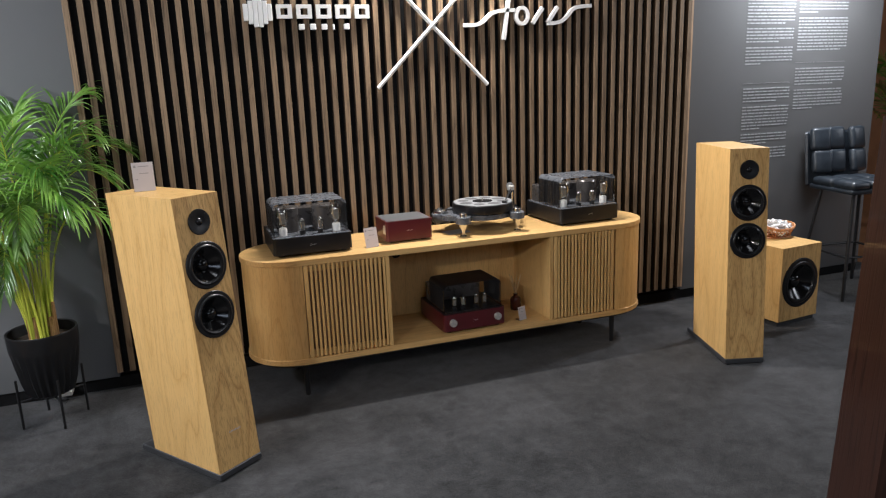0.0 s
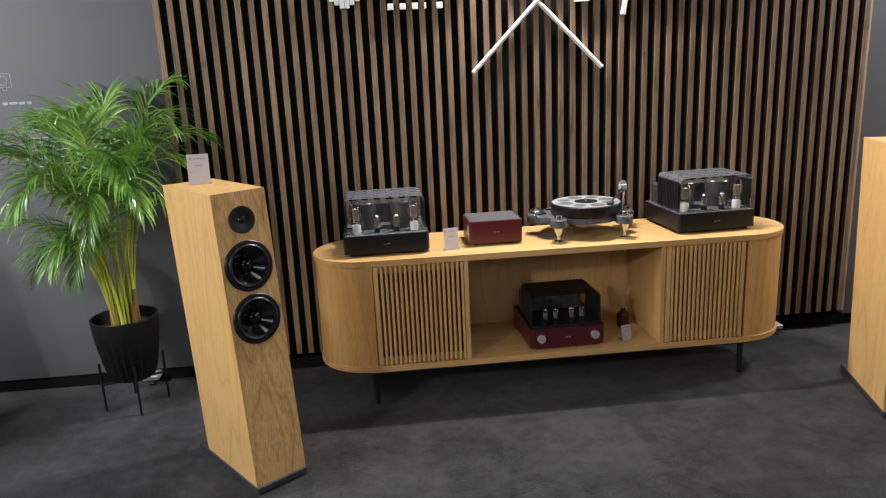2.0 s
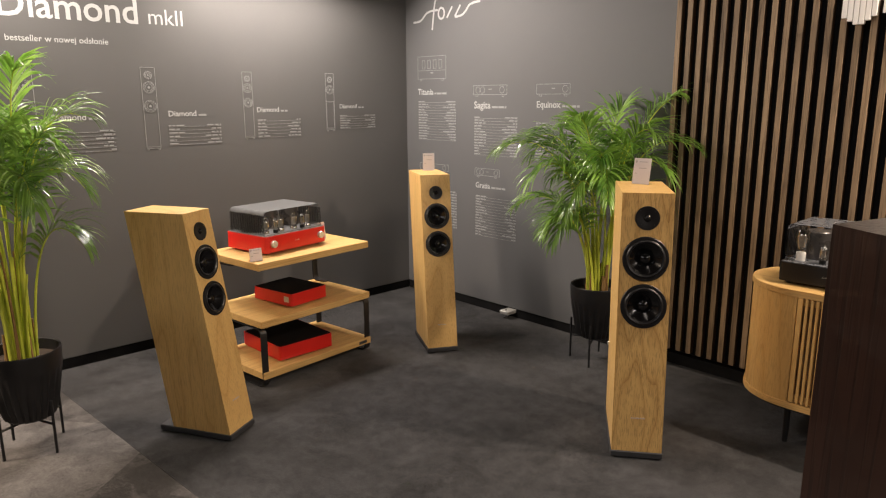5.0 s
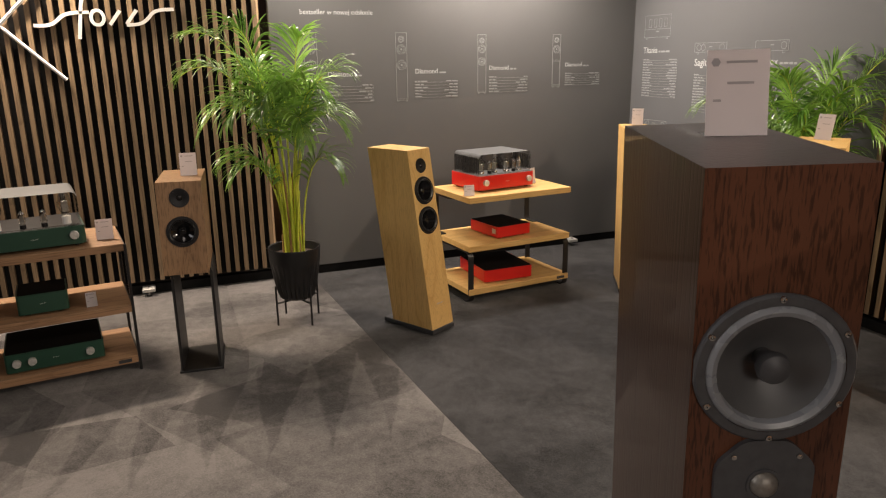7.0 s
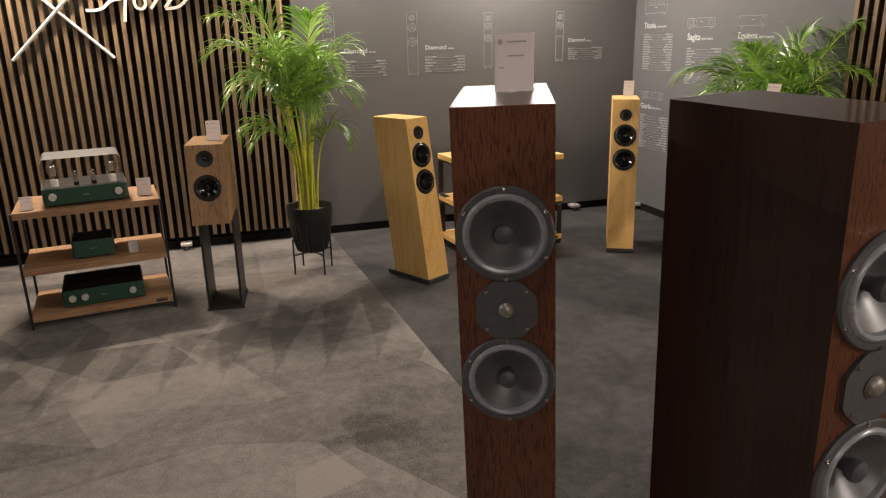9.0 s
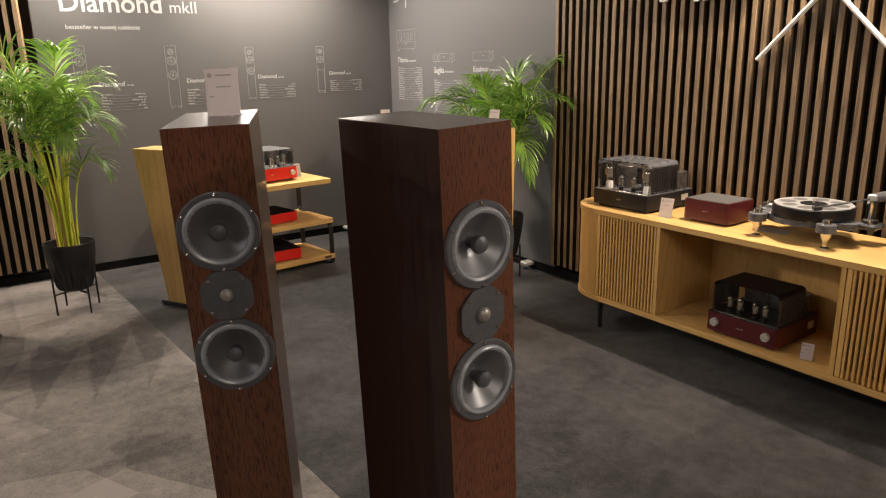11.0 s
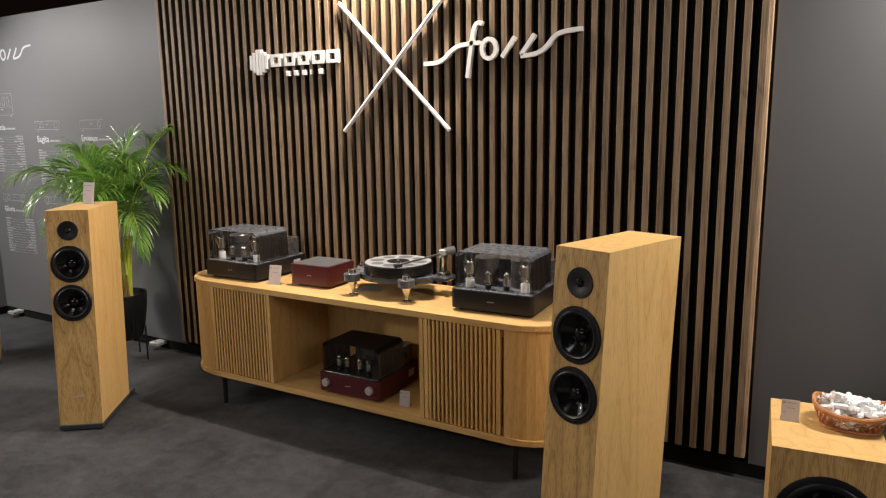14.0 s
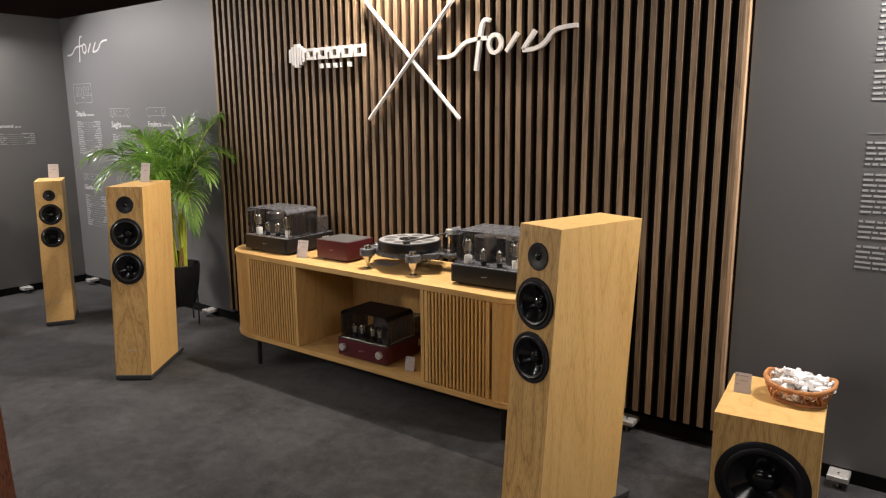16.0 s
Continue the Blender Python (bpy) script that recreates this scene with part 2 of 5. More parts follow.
# dark tower fronts: flecked figure, its colour raised for the light they catch
WENGE_FRONT_LIT = wood("dark_stained_figured_veneer_lit", (0.175, 0.066, 0.034), (0.070, 0.024, 0.013), rough=0.34, vary=0.02, pore=0.56, coat=0.15, rings=4, wob=4.0, fleck=0.12, fine=380)
CARPET_D = carpet("dark_carpet", (0.066, 0.066, 0.069), (0.004, 0.004, 0.0045), 0.35, clouds=0.75, patches=0.07)
CARPET_L = carpet("grey_carpet", (0.188, 0.174, 0.166), (0.034, 0.031, 0.030), 0.5, 0.26, clouds=0.25, patches=0.50)
HALL_FLOOR = mat("hall_floor", (0.42, 0.20, 0.09), 0.6, scale=3)
GREY = mat("grey_print_foil", (0.130, 0.132, 0.135), 0.55, other=(0.121, 0.123, 0.127), scale=1.5, bump=0.02, spec=0.3)
GREY_D = mat("dark_grey_print_foil", (0.120, 0.119, 0.118), 0.55, other=(0.110, 0.109, 0.109), scale=1.5, bump=0.02, spec=0.3)
HALL_WALL = mat("hall_wall", (0.10, 0.06, 0.045), 0.9, scale=1)
BLACK_FELT = mat("black_backing", (0.013, 0.013, 0.0135), 0.9, scale=20, spec=0.1)
BLACK = mat("black_powder_coat", (0.011, 0.011, 0.012), 0.45, other=(0.008, 0.008, 0.009), scale=60, bump=0.1)
BLACK_PLASTIC = mat("black_plastic", (0.008, 0.008, 0.009), 0.4, other=(0.006, 0.006, 0.007), scale=30, spec=0.35)
CONE = mat("gloss_black_cone", (0.006, 0.006, 0.0065), 0.14, other=(0.005, 0.005, 0.0055), scale=30)
RUBBER = mat("black_rubber", (0.010, 0.010, 0.011), 0.35, scale=30, spec=0.4)
RUBBER_G = mat("grey_rubber", (0.34, 0.355, 0.38), 0.27, other=(0.31, 0.325, 0.35), scale=40, spec=0.7)
FLANGE = mat("anthracite_flange", (0.105, 0.106, 0.112), 0.45, other=(0.082, 0.083, 0.089), scale=80, bump=0.15)
CONE_G = mat("coated_paper_cone", (0.21, 0.21, 0.215), 0.40, 0.5, other=(0.18, 0.18, 0.185), scale=4, spec=0.8, fine=0.4, bump=0.05)
PLINTH = mat("dark_plinth", (0.040, 0.041, 0.045), 0.5, scale=40)
STEEL = mat("brushed_steel", (0.62, 0.61, 0.59), 0.22, 1.0, scale=60)
ALU = mat("satin_aluminium", (0.66, 0.65, 0.62), 0.45, 0.55, scale=90)
WHITE = mat("white_lacquer", (0.80, 0.79, 0.77), 0.4, other=(0.77, 0.76, 0.74), scale=6)
INK = mat("pale_print", (0.52, 0.53, 0.53), 0.5, other=(0.48, 0.49, 0.49), scale=9)
INK_DIM = mat("thin_pale_print", (0.36, 0.37, 0.37), 0.5, other=(0.33, 0.34, 0.34), scale=9)
PAPER = mat("white_paper", (0.76, 0.72, 0.73), 0.6, other=(0.72, 0.68, 0.69), scale=9)
PRINT = mat("grey_print", (0.50, 0.47, 0.48), 0.6, scale=9)
RED = mat("red_lacquer", (0.60, 0.018, 0.012), 0.35, other=(0.55, 0.015, 0.010), scale=9, coat=0.15)
GREEN = mat("green_lacquer", (0.012, 0.055, 0.034), 0.4, other=(0.010, 0.047, 0.029), scale=9)
BURGUNDY = mat("burgundy_lacquer", (0.085, 0.010, 0.014), 0.34, other=(0.07, 0.008, 0.012), scale=9)
ANTHRACITE = mat("black_lacquer", (0.009, 0.009, 0.0105), 0.38, other=(0.007, 0.007, 0.008), scale=12, spec=0.35)
# base colour lifted to bluish grey for the pale reflection on amplifier covers
DARK_TOP = mat("dark_grey_top", (0.105, 0.112, 0.126), 0.28, other=(0.080, 0.085, 0.095), scale=30)
GREY_TOP = mat("grey_metal_top", (0.16, 0.165, 0.17), 0.38, 0.4, scale=40)
FELT_TOP = mat("black_felt_top", (0.008, 0.007, 0.007), 0.85, scale=60, spec=0.1)
SMOKE = clear("smoked_acrylic", (0.74, 0.74, 0.74))
ACRYLIC = clear("clear_acrylic", (0.93, 0.93, 0.93))
GLASS = clear("tube_glass", (0.90, 0.89, 0.86), low=0.17, rough=0.06)
GETTER = mat("tube_plates", (0.34, 0.33, 0.31), 0.35, 0.6, scale=40)
CAN = mat("dark_grey_can", (0.085, 0.078, 0.074), 0.28, 0.35, other=(0.072, 0.066, 0.063), scale=25)
MAT_GREY = mat("pale_grey_mat", (0.30, 0.305, 0.31), 0.5, other=(0.27, 0.275, 0.28), scale=20)
INLAY = mat("grey_inlay", (0.09, 0.09, 0.093), 0.55, scale=40)
SOCKET = mat("white_ceramic", (0.72, 0.71, 0.68), 0.35, scale=20)
LEAF = mat("palm_leaf", (0.270, 0.470, 0.075), 0.30, other=(0.060, 0.160, 0.020), scale=9, vary=0.3, spec=0.7, coat=0.12)


def let_through(m, share):
    """Lets light pass diffusely through a thin sheet."""
    t = m.node_tree
    p, out = t.nodes["Principled BSDF"], t.nodes["Material Output"]
    tl = t.nodes.new("ShaderNodeBsdfTranslucent")
    mx = t.nodes.new("ShaderNodeMixShader")
    mx.inputs[0].default_value = share
    t.links.new(p.inputs["Base Color"].links[0].from_socket, tl.inputs[0])
    t.links.new(p.outputs[0], mx.inputs[1])
    t.links.new(tl.outputs[0], mx.inputs[2])
    t.links.new(mx.outputs[0], out.inputs[0])


let_through(LEAF, 0.3)
let_through(PAPER, 0.5)
STEM = mat("palm_stem", (0.62, 0.66, 0.08), 0.40, other=(0.40, 0.48, 0.045), scale=12, vary=0.2)
SHEATH = mat("dry_sheath", (0.30, 0.17, 0.055), 0.7, other=(0.18, 0.10, 0.03), scale=20)
POT = mat("black_ribbed_pot", (0.012, 0.012, 0.013), 0.4, scale=25)
SOIL = mat("soil", (0.045, 0.028, 0.018), 0.95, scale=40, bump=0.6)
LEATHER = mat("blue_black_leatherette", (0.022, 0.028, 0.036), 0.38, other=(0.014, 0.018, 0.024), scale=30, bump=0.2)
WICKER = mat("wicker", (0.55, 0.25, 0.09), 0.5, other=(0.40, 0.16, 0.05), scale=30)
SWEET = mat("white_wrapper", (0.86, 0.85, 0.83), 0.45, other=(0.74, 0.73, 0.71), scale=25, vary=0.05)
BROWN_GLASS = mat("brown_bottle", (0.06, 0.014, 0.008), 0.12, scale=9)
REED = mat("reed", (0.55, 0.40, 0.22), 0.7, scale=30)
LED = glow("led_tube", (1.0, 0.93, 0.84), 18)
CHROME = mat("chrome_dome", (0.42, 0.39, 0.35), 0.48, 0.6, scale=200)


# ---- mesh helpers ----
def part(name, bm, material, parent=None, label="", smooth=False):
    me = bpy.data.meshes.new(name)
    bmesh.ops.recalc_face_normals(bm, faces=bm.faces)
    if smooth:
        for f in bm.faces:
            f.smooth = True
    bm.to_mesh(me)
    bm.free()
    if smooth:
        me.set_sharp_from_angle(angle=radians(38))
    me.materials.append(material)
    ob = new(name, me)
    ob.parent = parent
    if label:
        ob["label"] = label
    return ob


def thing(name, label, category, m=None, group="", kind=""):
    ob = new(name)
    ob.empty_display_size = 0.05
    if m:
        ob.matrix_basis = m
    return tagged(ob, label, category, group, kind)


def box(bm, x0, x1, y0, y1, z0, z1, bevel=0.0, seg=1, lean=0.0):
    """A block; lean shifts its upper face along y."""
    v = [bm.verts.new(c) for c in ((x0, y0, z0), (x1, y0, z0), (x1, y1, z0), (x0, y1, z0),
                                   (x0, y0 + lean, z1), (x1, y0 + lean, z1), (x1, y1 + lean, z1), (x0, y1 + lean, z1))]
    fs = [bm.faces.new([v[i] for i in q]) for q in ((3, 2, 1, 0), (4, 5, 6, 7), (0, 1, 5, 4), (1, 2, 6, 5), (2, 3, 7, 6), (3, 0, 4, 7))]
    if bevel:
        bmesh.ops.bevel(bm, geom=list({e for f in fs for e in f.edges}), offset=bevel, segments=seg, profile=0.5, affect="EDGES")
    return v


def boxed(*a, **k):
    bm = bmesh.new()
    box(bm, *a, **k)
    return bm


def lathe(bm, profile, seg=32, m=Matrix(), cap=True):
    """Turns a profile of (radius, height) about z."""
    rings = []
    for r, z in profile:
        if r < 1e-5:
            rings.append([bm.verts.new(m @ Vector((0, 0, z)))])
        else:
            rings.append([bm.verts.new(m @ Vector((r * math.cos(2 * math.pi * i / seg), r * math.sin(2 * math.pi * i / seg), z))) for i in range(seg)])
    for a, b in zip(rings, rings[1:]):
        for i in range(seg):
            j = (i + 1) % seg
            if len(a) == 1 and len(b) == 1:
                continue
            if len(a) == 1:
                bm.faces.new((a[0], b[i], b[j]))
            elif len(b) == 1:
                bm.faces.new((a[i], a[j], b[0]))
            else:
                bm.faces.new((a[i], a[j], b[j], b[i]))
    if cap:
        for r in (rings[0], rings[-1]):
            if len(r) > 1:
                bm.faces.new(r)
    return bm


def turned(profile, seg=32, m=Matrix(), cap=True):
    return lathe(bmesh.new(), profile, seg, m, cap)


def tube(bm, pts, r, seg=8, r_end=None, flat=1.0):
    """A rod along points; r_end tapers it."""
    pts = [Vector(p) for p in pts]
    rings = []
    for i, p in enumerate(pts):
        d = (pts[min(i + 1, len(pts) - 1)] - pts[max(i - 1, 0)]).normalized()
        a = d.cross(Vector((0, 0, 1)) if abs(d.z) < 0.95 else Vector((1, 0, 0))).normalized()
        b = a.cross(d)
        k = r if r_end is None else r + (r_end - r) * i / (len(pts) - 1)
        rings.append([bm.verts.new(p + a * k * math.cos(2 * math.pi * j / seg) + b * k * flat * math.sin(2 * math.pi * j / seg)) for j in range(seg)])
    for x, y in zip(rings, rings[1:]):
        for j in range(seg):
            bm.faces.new((x[j], x[(j + 1) % seg], y[(j + 1) % seg], y[j]))
    bm.faces.new(rings[0])
    bm.faces.new(rings[-1])
    return bm


def prism(bm, outline, z0, z1, m=Matrix()):
    """An outline in x, y, raised from z0 to z1."""
    lo = [bm.verts.new(m @ Vector((x, y, z0))) for x, y in outline]
    hi = [bm.verts.new(m @ Vector((x, y, z1))) for x, y in outline]
    n = len(lo)
    bm.faces.new(lo[::-1])
    bm.faces.new(hi)
    for i in range(n):
        bm.faces.new((lo[i], lo[(i + 1) % n], hi[(i + 1) % n], hi[i]))
    return bm


def rounded(w, d, r, seg=6):
    """A rounded rectangle about the origin."""
    out = []
    for cx, cy, a0 in ((w / 2 - r, d / 2 - r, 0), (-w / 2 + r, d / 2 - r, 90), (-w / 2 + r, -d / 2 + r, 180), (w / 2 - r, -d / 2 + r, 270)):
        for i in range(seg + 1):
            a = radians(a0 + 90 * i / seg)
            out.append((cx + r * math.cos(a), cy + r * math.sin(a)))
    return out


def stroke(bm, pts, w, t, m=Matrix()):
    """A flat band of width w along points in x, z, with thickness t towards -y."""
    pts = [Vector((x, 0, z)) for x, z in pts]
    prev = None
    for i, p in enumerate(pts):
        d = (pts[min(i + 1, len(pts) - 1)] - pts[max(i - 1, 0)]).normalized()
        n = Vector((-d.z, 0, d.x)) * w / 2
        ring = [bm.verts.new(m @ q) for q in (p + n, p - n, p - n + Vector((0, -t, 0)), p + n + Vector((0, -t, 0)))]
        if prev:
            for j in range(4):
                bm.faces.new((prev[j], prev[(j + 1) % 4], ring[(j + 1) % 4], ring[j]))
        else:
            bm.faces.new(ring[::-1])
        prev = ring
    bm.faces.new(prev)
    return bm


def words(text, size, thick=0.0006, bold=0.0):
    """Lettering in the built-in font as a bmesh in x, z, facing -y, from its left end on the baseline; and its width."""
    c = bpy.data.curves.new("words", "FONT")
    c.body, c.size, c.extrude, c.offset, c.resolution_u = text, size, thick / 2, bold, 3
    ob = bpy.data.objects.new("words", c)
    scene.collection.objects.link(ob)
    dg = bpy.context.evaluated_depsgraph_get()
    me = bpy.data.meshes.new_from_object(ob.evaluated_get(dg))
    bm = bmesh.new()
    bm.from_mesh(me)
    bpy.data.objects.remove(ob)
    bpy.data.meshes.remove(me)
    bpy.data.curves.remove(c)
    bmesh.ops.transform(bm, matrix=pose(0, 0, 0, 90, 0, 0), verts=bm.verts)
    return bm


def fit_words(text, x0, x1, z, y, bold=0.0, height=None):
    """Lettering stretched from x0 to x1 on the baseline z, on the plane y."""
    bm = words(text, 1.0, 0.002, bold)
    xs = [v.co.x for v in bm.verts]
    zs = [v.co.z for v in bm.verts]
    k = (x1 - x0) / (max(xs) - min(xs))
    kz = k if height is None else height / max(zs)
    for v in bm.verts:
        v.co = Vector((x0 + (v.co.x - min(xs)) * k, y + v.co.y * 0.3, z + v.co.z * kz))
    return bm
# ---- the large structure ----
FEZZ_Y, DIA_X, TOP_Z, GAP = 3.53, -2.20, 2.15, 0.058
SEAM = lambda x: 1.11 + 0.06 * (x + 1.76)


def structure(name, bm, material, label, category="wall"):
    return tagged(part(name, bm, material), label, category, kind="structure")


bm = bmesh.new()
prism(bm, [(-2.6, SEAM(-2.6)), (4.75, SEAM(4.75)), (4.75, 4.0), (-2.6, 4.0)], -0.04, 0.0)
structure("floor_north", bm, CARPET_D, "dark charcoal short-pile carpet of the stand", "carpet")
bm = bmesh.new()
prism(bm, [(-2.6, -3.2), (4.75, -3.2), (4.75, SEAM(4.75) - 0.002), (-2.6, SEAM(-2.6) - 0.002)], -0.04, 0.001)
structure("floor_south", bm, CARPET_L, "paler grey carpet strip with brushed patches", "carpet")
structure("ground", boxed(-9, 13, -9, 11, -0.10, -0.042), HALL_FLOOR, "orange-brown hall floor around the stand", "floor")
structure("ceiling", boxed(-9, 13, -9, 11, 7.0, 7.1), HALL_WALL, "dark brown hall ceiling high above", "ceiling")
for n, b in (("wall_hall_north", (-9, 13, 11, 11.2)), ("wall_hall_south", (-9, 13, -9.2, -9)), ("wall_hall_west", (-9.2, -9, -9, 11)), ("wall_hall_east", (13, 13.2, -9, 11))):
    structure(n, boxed(*b, -0.1, 7.1), HALL_WALL, "plain dark wall of the exhibition hall")
structure("wall_north_left", boxed(DIA_X, -0.165, FEZZ_Y, FEZZ_Y + 0.05, GAP, TOP_Z, bevel=0.002), GREY, "grey printed partition panel in the corner")
structure("wall_north_right", boxed(3.055, 4.54, FEZZ_Y, FEZZ_Y + 0.05, GAP, TOP_Z, bevel=0.002), GREY_D, "dark grey partition panel with columns of text")
structure("wall_west", boxed(DIA_X - 0.05, DIA_X, 0.93, FEZZ_Y + 0.05, GAP, TOP_Z, bevel=0.002), GREY_D, "dark grey partition panel with printed drawings")
structure("baseboard_north", boxed(DIA_X + 0.002, 4.53, FEZZ_Y + 0.006, FEZZ_Y + 0.045, 0.0, GAP - 0.002), BLACK_FELT, "black recessed skirting under the partition", "baseboard")
structure("baseboard_west", boxed(DIA_X - 0.045, DIA_X - 0.006, -3.1, FEZZ_Y + 0.004, 0.0, GAP - 0.002), BLACK_FELT, "black recessed skirting under the partition", "baseboard")


def slat_wall(name, m, count, first, pitch, top):
    """Upright slats on a black backing; local x runs along the wall, -y faces the room, the slat faces lie at y = 0."""
    w = thing(name, "dark walnut slats on a black backing board", "slat wall", m, kind="structure")
    x0, x1 = first - pitch * 0.5, first + pitch * (count - 0.5)
    part("backing", boxed(x0 + 0.012, x1 - 0.012, 0.034, 0.075, GAP + 0.02, top - 0.003), BLACK_FELT, w, "black backing board")
    mesh = None
    for i in range(count):
        x = first + pitch * i
        if mesh is None:
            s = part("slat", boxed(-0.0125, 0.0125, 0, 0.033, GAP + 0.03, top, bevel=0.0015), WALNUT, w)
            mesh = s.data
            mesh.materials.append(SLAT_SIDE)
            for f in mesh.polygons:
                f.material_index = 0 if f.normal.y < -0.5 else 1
        else:
            s = new("slat", mesh)
            s.parent = w
        s.location = (x, 0, 0)
    part("edge_strip", boxed(x1 - 0.0155, x1 - 0.0035, 0.003, 0.075, GAP + 0.03, top), EDGE, w, "pale wooden edge strip")
    return w


slat_wall("wall_slats_north", pose(0, 3.50, 0), 58, -0.158, 0.05575, 2.20)
slat_wall("wall_slats_west", pose(DIA_X + 0.035, 0.905, 0, 0, 0, 90) @ pose(-3.16, 0, 0), 57, 0.0, 0.0554, 2.20)


def plane_at(kind):
    """Poses that carry x, z drawings facing -y onto a wall."""
    return {"north": pose(0, FEZZ_Y - 0.001, 0), "west": pose(DIA_X + 0.001, 0, 0, 0, 0, 90)}[kind]


# ---- loudspeakers ----
def driver(parent, name, r, front, mats, plug=False, chopped=0.0, screws=0, smoothcap=1.0):
    """A cone driver facing -y with its middle at the pose front: basket ring, surround, cone and cap are its pieces."""
    ring_m, surr_m, cone_m, cap_m = mats
    turn = pose(0, 0, 0, 90, 0, 0)
    d = part(name, turned([(r * 0.86, -0.002), (r, -0.002), (r, 0.002), (r * 0.97, 0.0045), (r * 0.86, 0.0045)], 40, turn, cap=False), ring_m, parent, smooth=True)
    if chopped:
        for v in d.data.vertices:
            v.co.x = max(-chopped, min(chopped, v.co.x))
    d.matrix_basis = front
    part("surround", turned([(r * 0.87, 0.001), (r * 0.84, 0.006), (r * 0.79, 0.008), (r * 0.73, 0.006), (r * 0.70, -0.001)], 40, turn, cap=False), surr_m, d, smooth=True)
    part("cone", turned([(r * 0.71, 0.0), (r * 0.55, -r * 0.13), (r * 0.35, -r * 0.27), (r * 0.2, -r * 0.36), (0, -r * 0.37)], 40, turn, cap=False), cone_m, d, smooth=True)
    if plug:
        part("phase_plug", turned([(r * 0.13, -r * 0.37), (r * 0.13, -r * 0.20), (r * 0.19, -r * 0.12), (r * 0.215, -r * 0.03), (r * 0.19, r * 0.05), (r * 0.10, r * 0.10), (0, r * 0.115)], 24, turn, cap=False), cap_m, d, smooth=True)
    else:
        part("dust_cap", turned([(r * 0.30, -r * 0.31), (r * 0.27, -r * 0.20), (r * 0.18, -r * 0.12), (0, -r * 0.09)], 24, turn, cap=False), cap_m, d, smooth=True)
    for i in range(screws):
        a = 2 * math.pi * (i + 0.5) / screws
        x = max(-chopped + 0.004, min(chopped - 0.004, r * 0.94 * math.cos(a))) if chopped else r * 0.94 * math.cos(a)
        s = part("screw", turned([(0.0036, 0.004), (0.0033, 0.0062), (0.0014, 0.0066), (0, 0.0052)], 10, turn, cap=False), STEEL, d)
        s.location = (x, 0, r * 0.94 * math.sin(a))
    return d


def tweeter(parent, r, front, plate_m=BLACK_PLASTIC, dome_m=CONE, dome=0.3):
    turn = pose(0, 0, 0, 90, 0, 0)
    d = part("tweeter", turned([(0.0, 0.0), (r * 0.25, 0.0), (r * 0.42, 0.001), (r * 0.62, 0.003), (r * 0.97, 0.0035), (r, 0.001), (r, -0.002)], 40, turn, cap=False), plate_m, parent, smooth=True)
    d.matrix_basis = front
    part("dome", turned([(r * dome, 0.0005), (r * dome * 0.8, 0.004), (r * dome * 0.45, 0.0068), (0, 0.008)], 20, turn, cap=False), dome_m, d, smooth=True)
    for i in range(4):
        a = math.pi / 4 + i * math.pi / 2
        s = part("screw", turned([(0.002, 0.003), (0.0018, 0.0045), (0, 0.005)], 8, turn, cap=False), BLACK, d)
        s.location = (r * 0.82 * math.cos(a), 0, r * 0.82 * math.sin(a))
    return d


def cabinet(w, h, d, lean, z0, y0, holes):
    """A cabinet and its front panel with round cut-outs: holes are (height, radius)."""
    shell, b = bmesh.new(), bmesh.new()
    yf = lambda z: y0 + lean * (z - z0) / (h - z0)
    box(shell, -w / 2, w / 2, y0, d, z0, h, lean=lean)
    shell.faces.ensure_lookup_table()
    bmesh.ops.delete(shell, geom=[shell.faces[2]], context="FACES_ONLY")

    def rect(za, zb):
        b.faces.new([b.verts.new((x, yf(z), z)) for x, z in ((-w / 2, za), (w / 2, za), (w / 2, zb), (-w / 2, zb))])

    low = z0
    for z, r in sorted(holes):
        s = r + 0.003
        rect(low, z - s)
        n = 40
        ang = [2 * math.pi * i / n for i in range(n)]
        for cx, cz in ((1, 1), (-1, 1), (-1, -1), (1, -1)):
            a = math.atan2(cz * s, cx * w / 2) % (2 * math.pi)
            k = min(range(n), key=lambda i: abs(ang[i] - a))
            ang[k] = a
        inner, back, outer = [], [], []
        for a in ang:
            c, q = math.cos(a), math.sin(a)
            k = min(w / 2 / max(abs(c), 1e-6), s / max(abs(q), 1e-6))
            inner.append(b.verts.new((r * c, yf(z + r * q), z + r * q)))
            back.append(b.verts.new((r * c, yf(z + r * q) + 0.012, z + r * q)))
            outer.append(b.verts.new((k * c, yf(z + k * q), z + k * q)))
        for i in range(n):
            j = (i + 1) % n
            b.faces.new((outer[i], outer[j], inner[j], inner[i]))
            b.faces.new((inner[i], inner[j], back[j], back[i]))
        low = z + s
    rect(low, h)
    bmesh.ops.remove_doubles(b, verts=b.verts, dist=1e-5)
    return shell, b


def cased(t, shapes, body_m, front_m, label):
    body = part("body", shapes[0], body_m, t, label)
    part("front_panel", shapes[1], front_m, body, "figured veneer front")


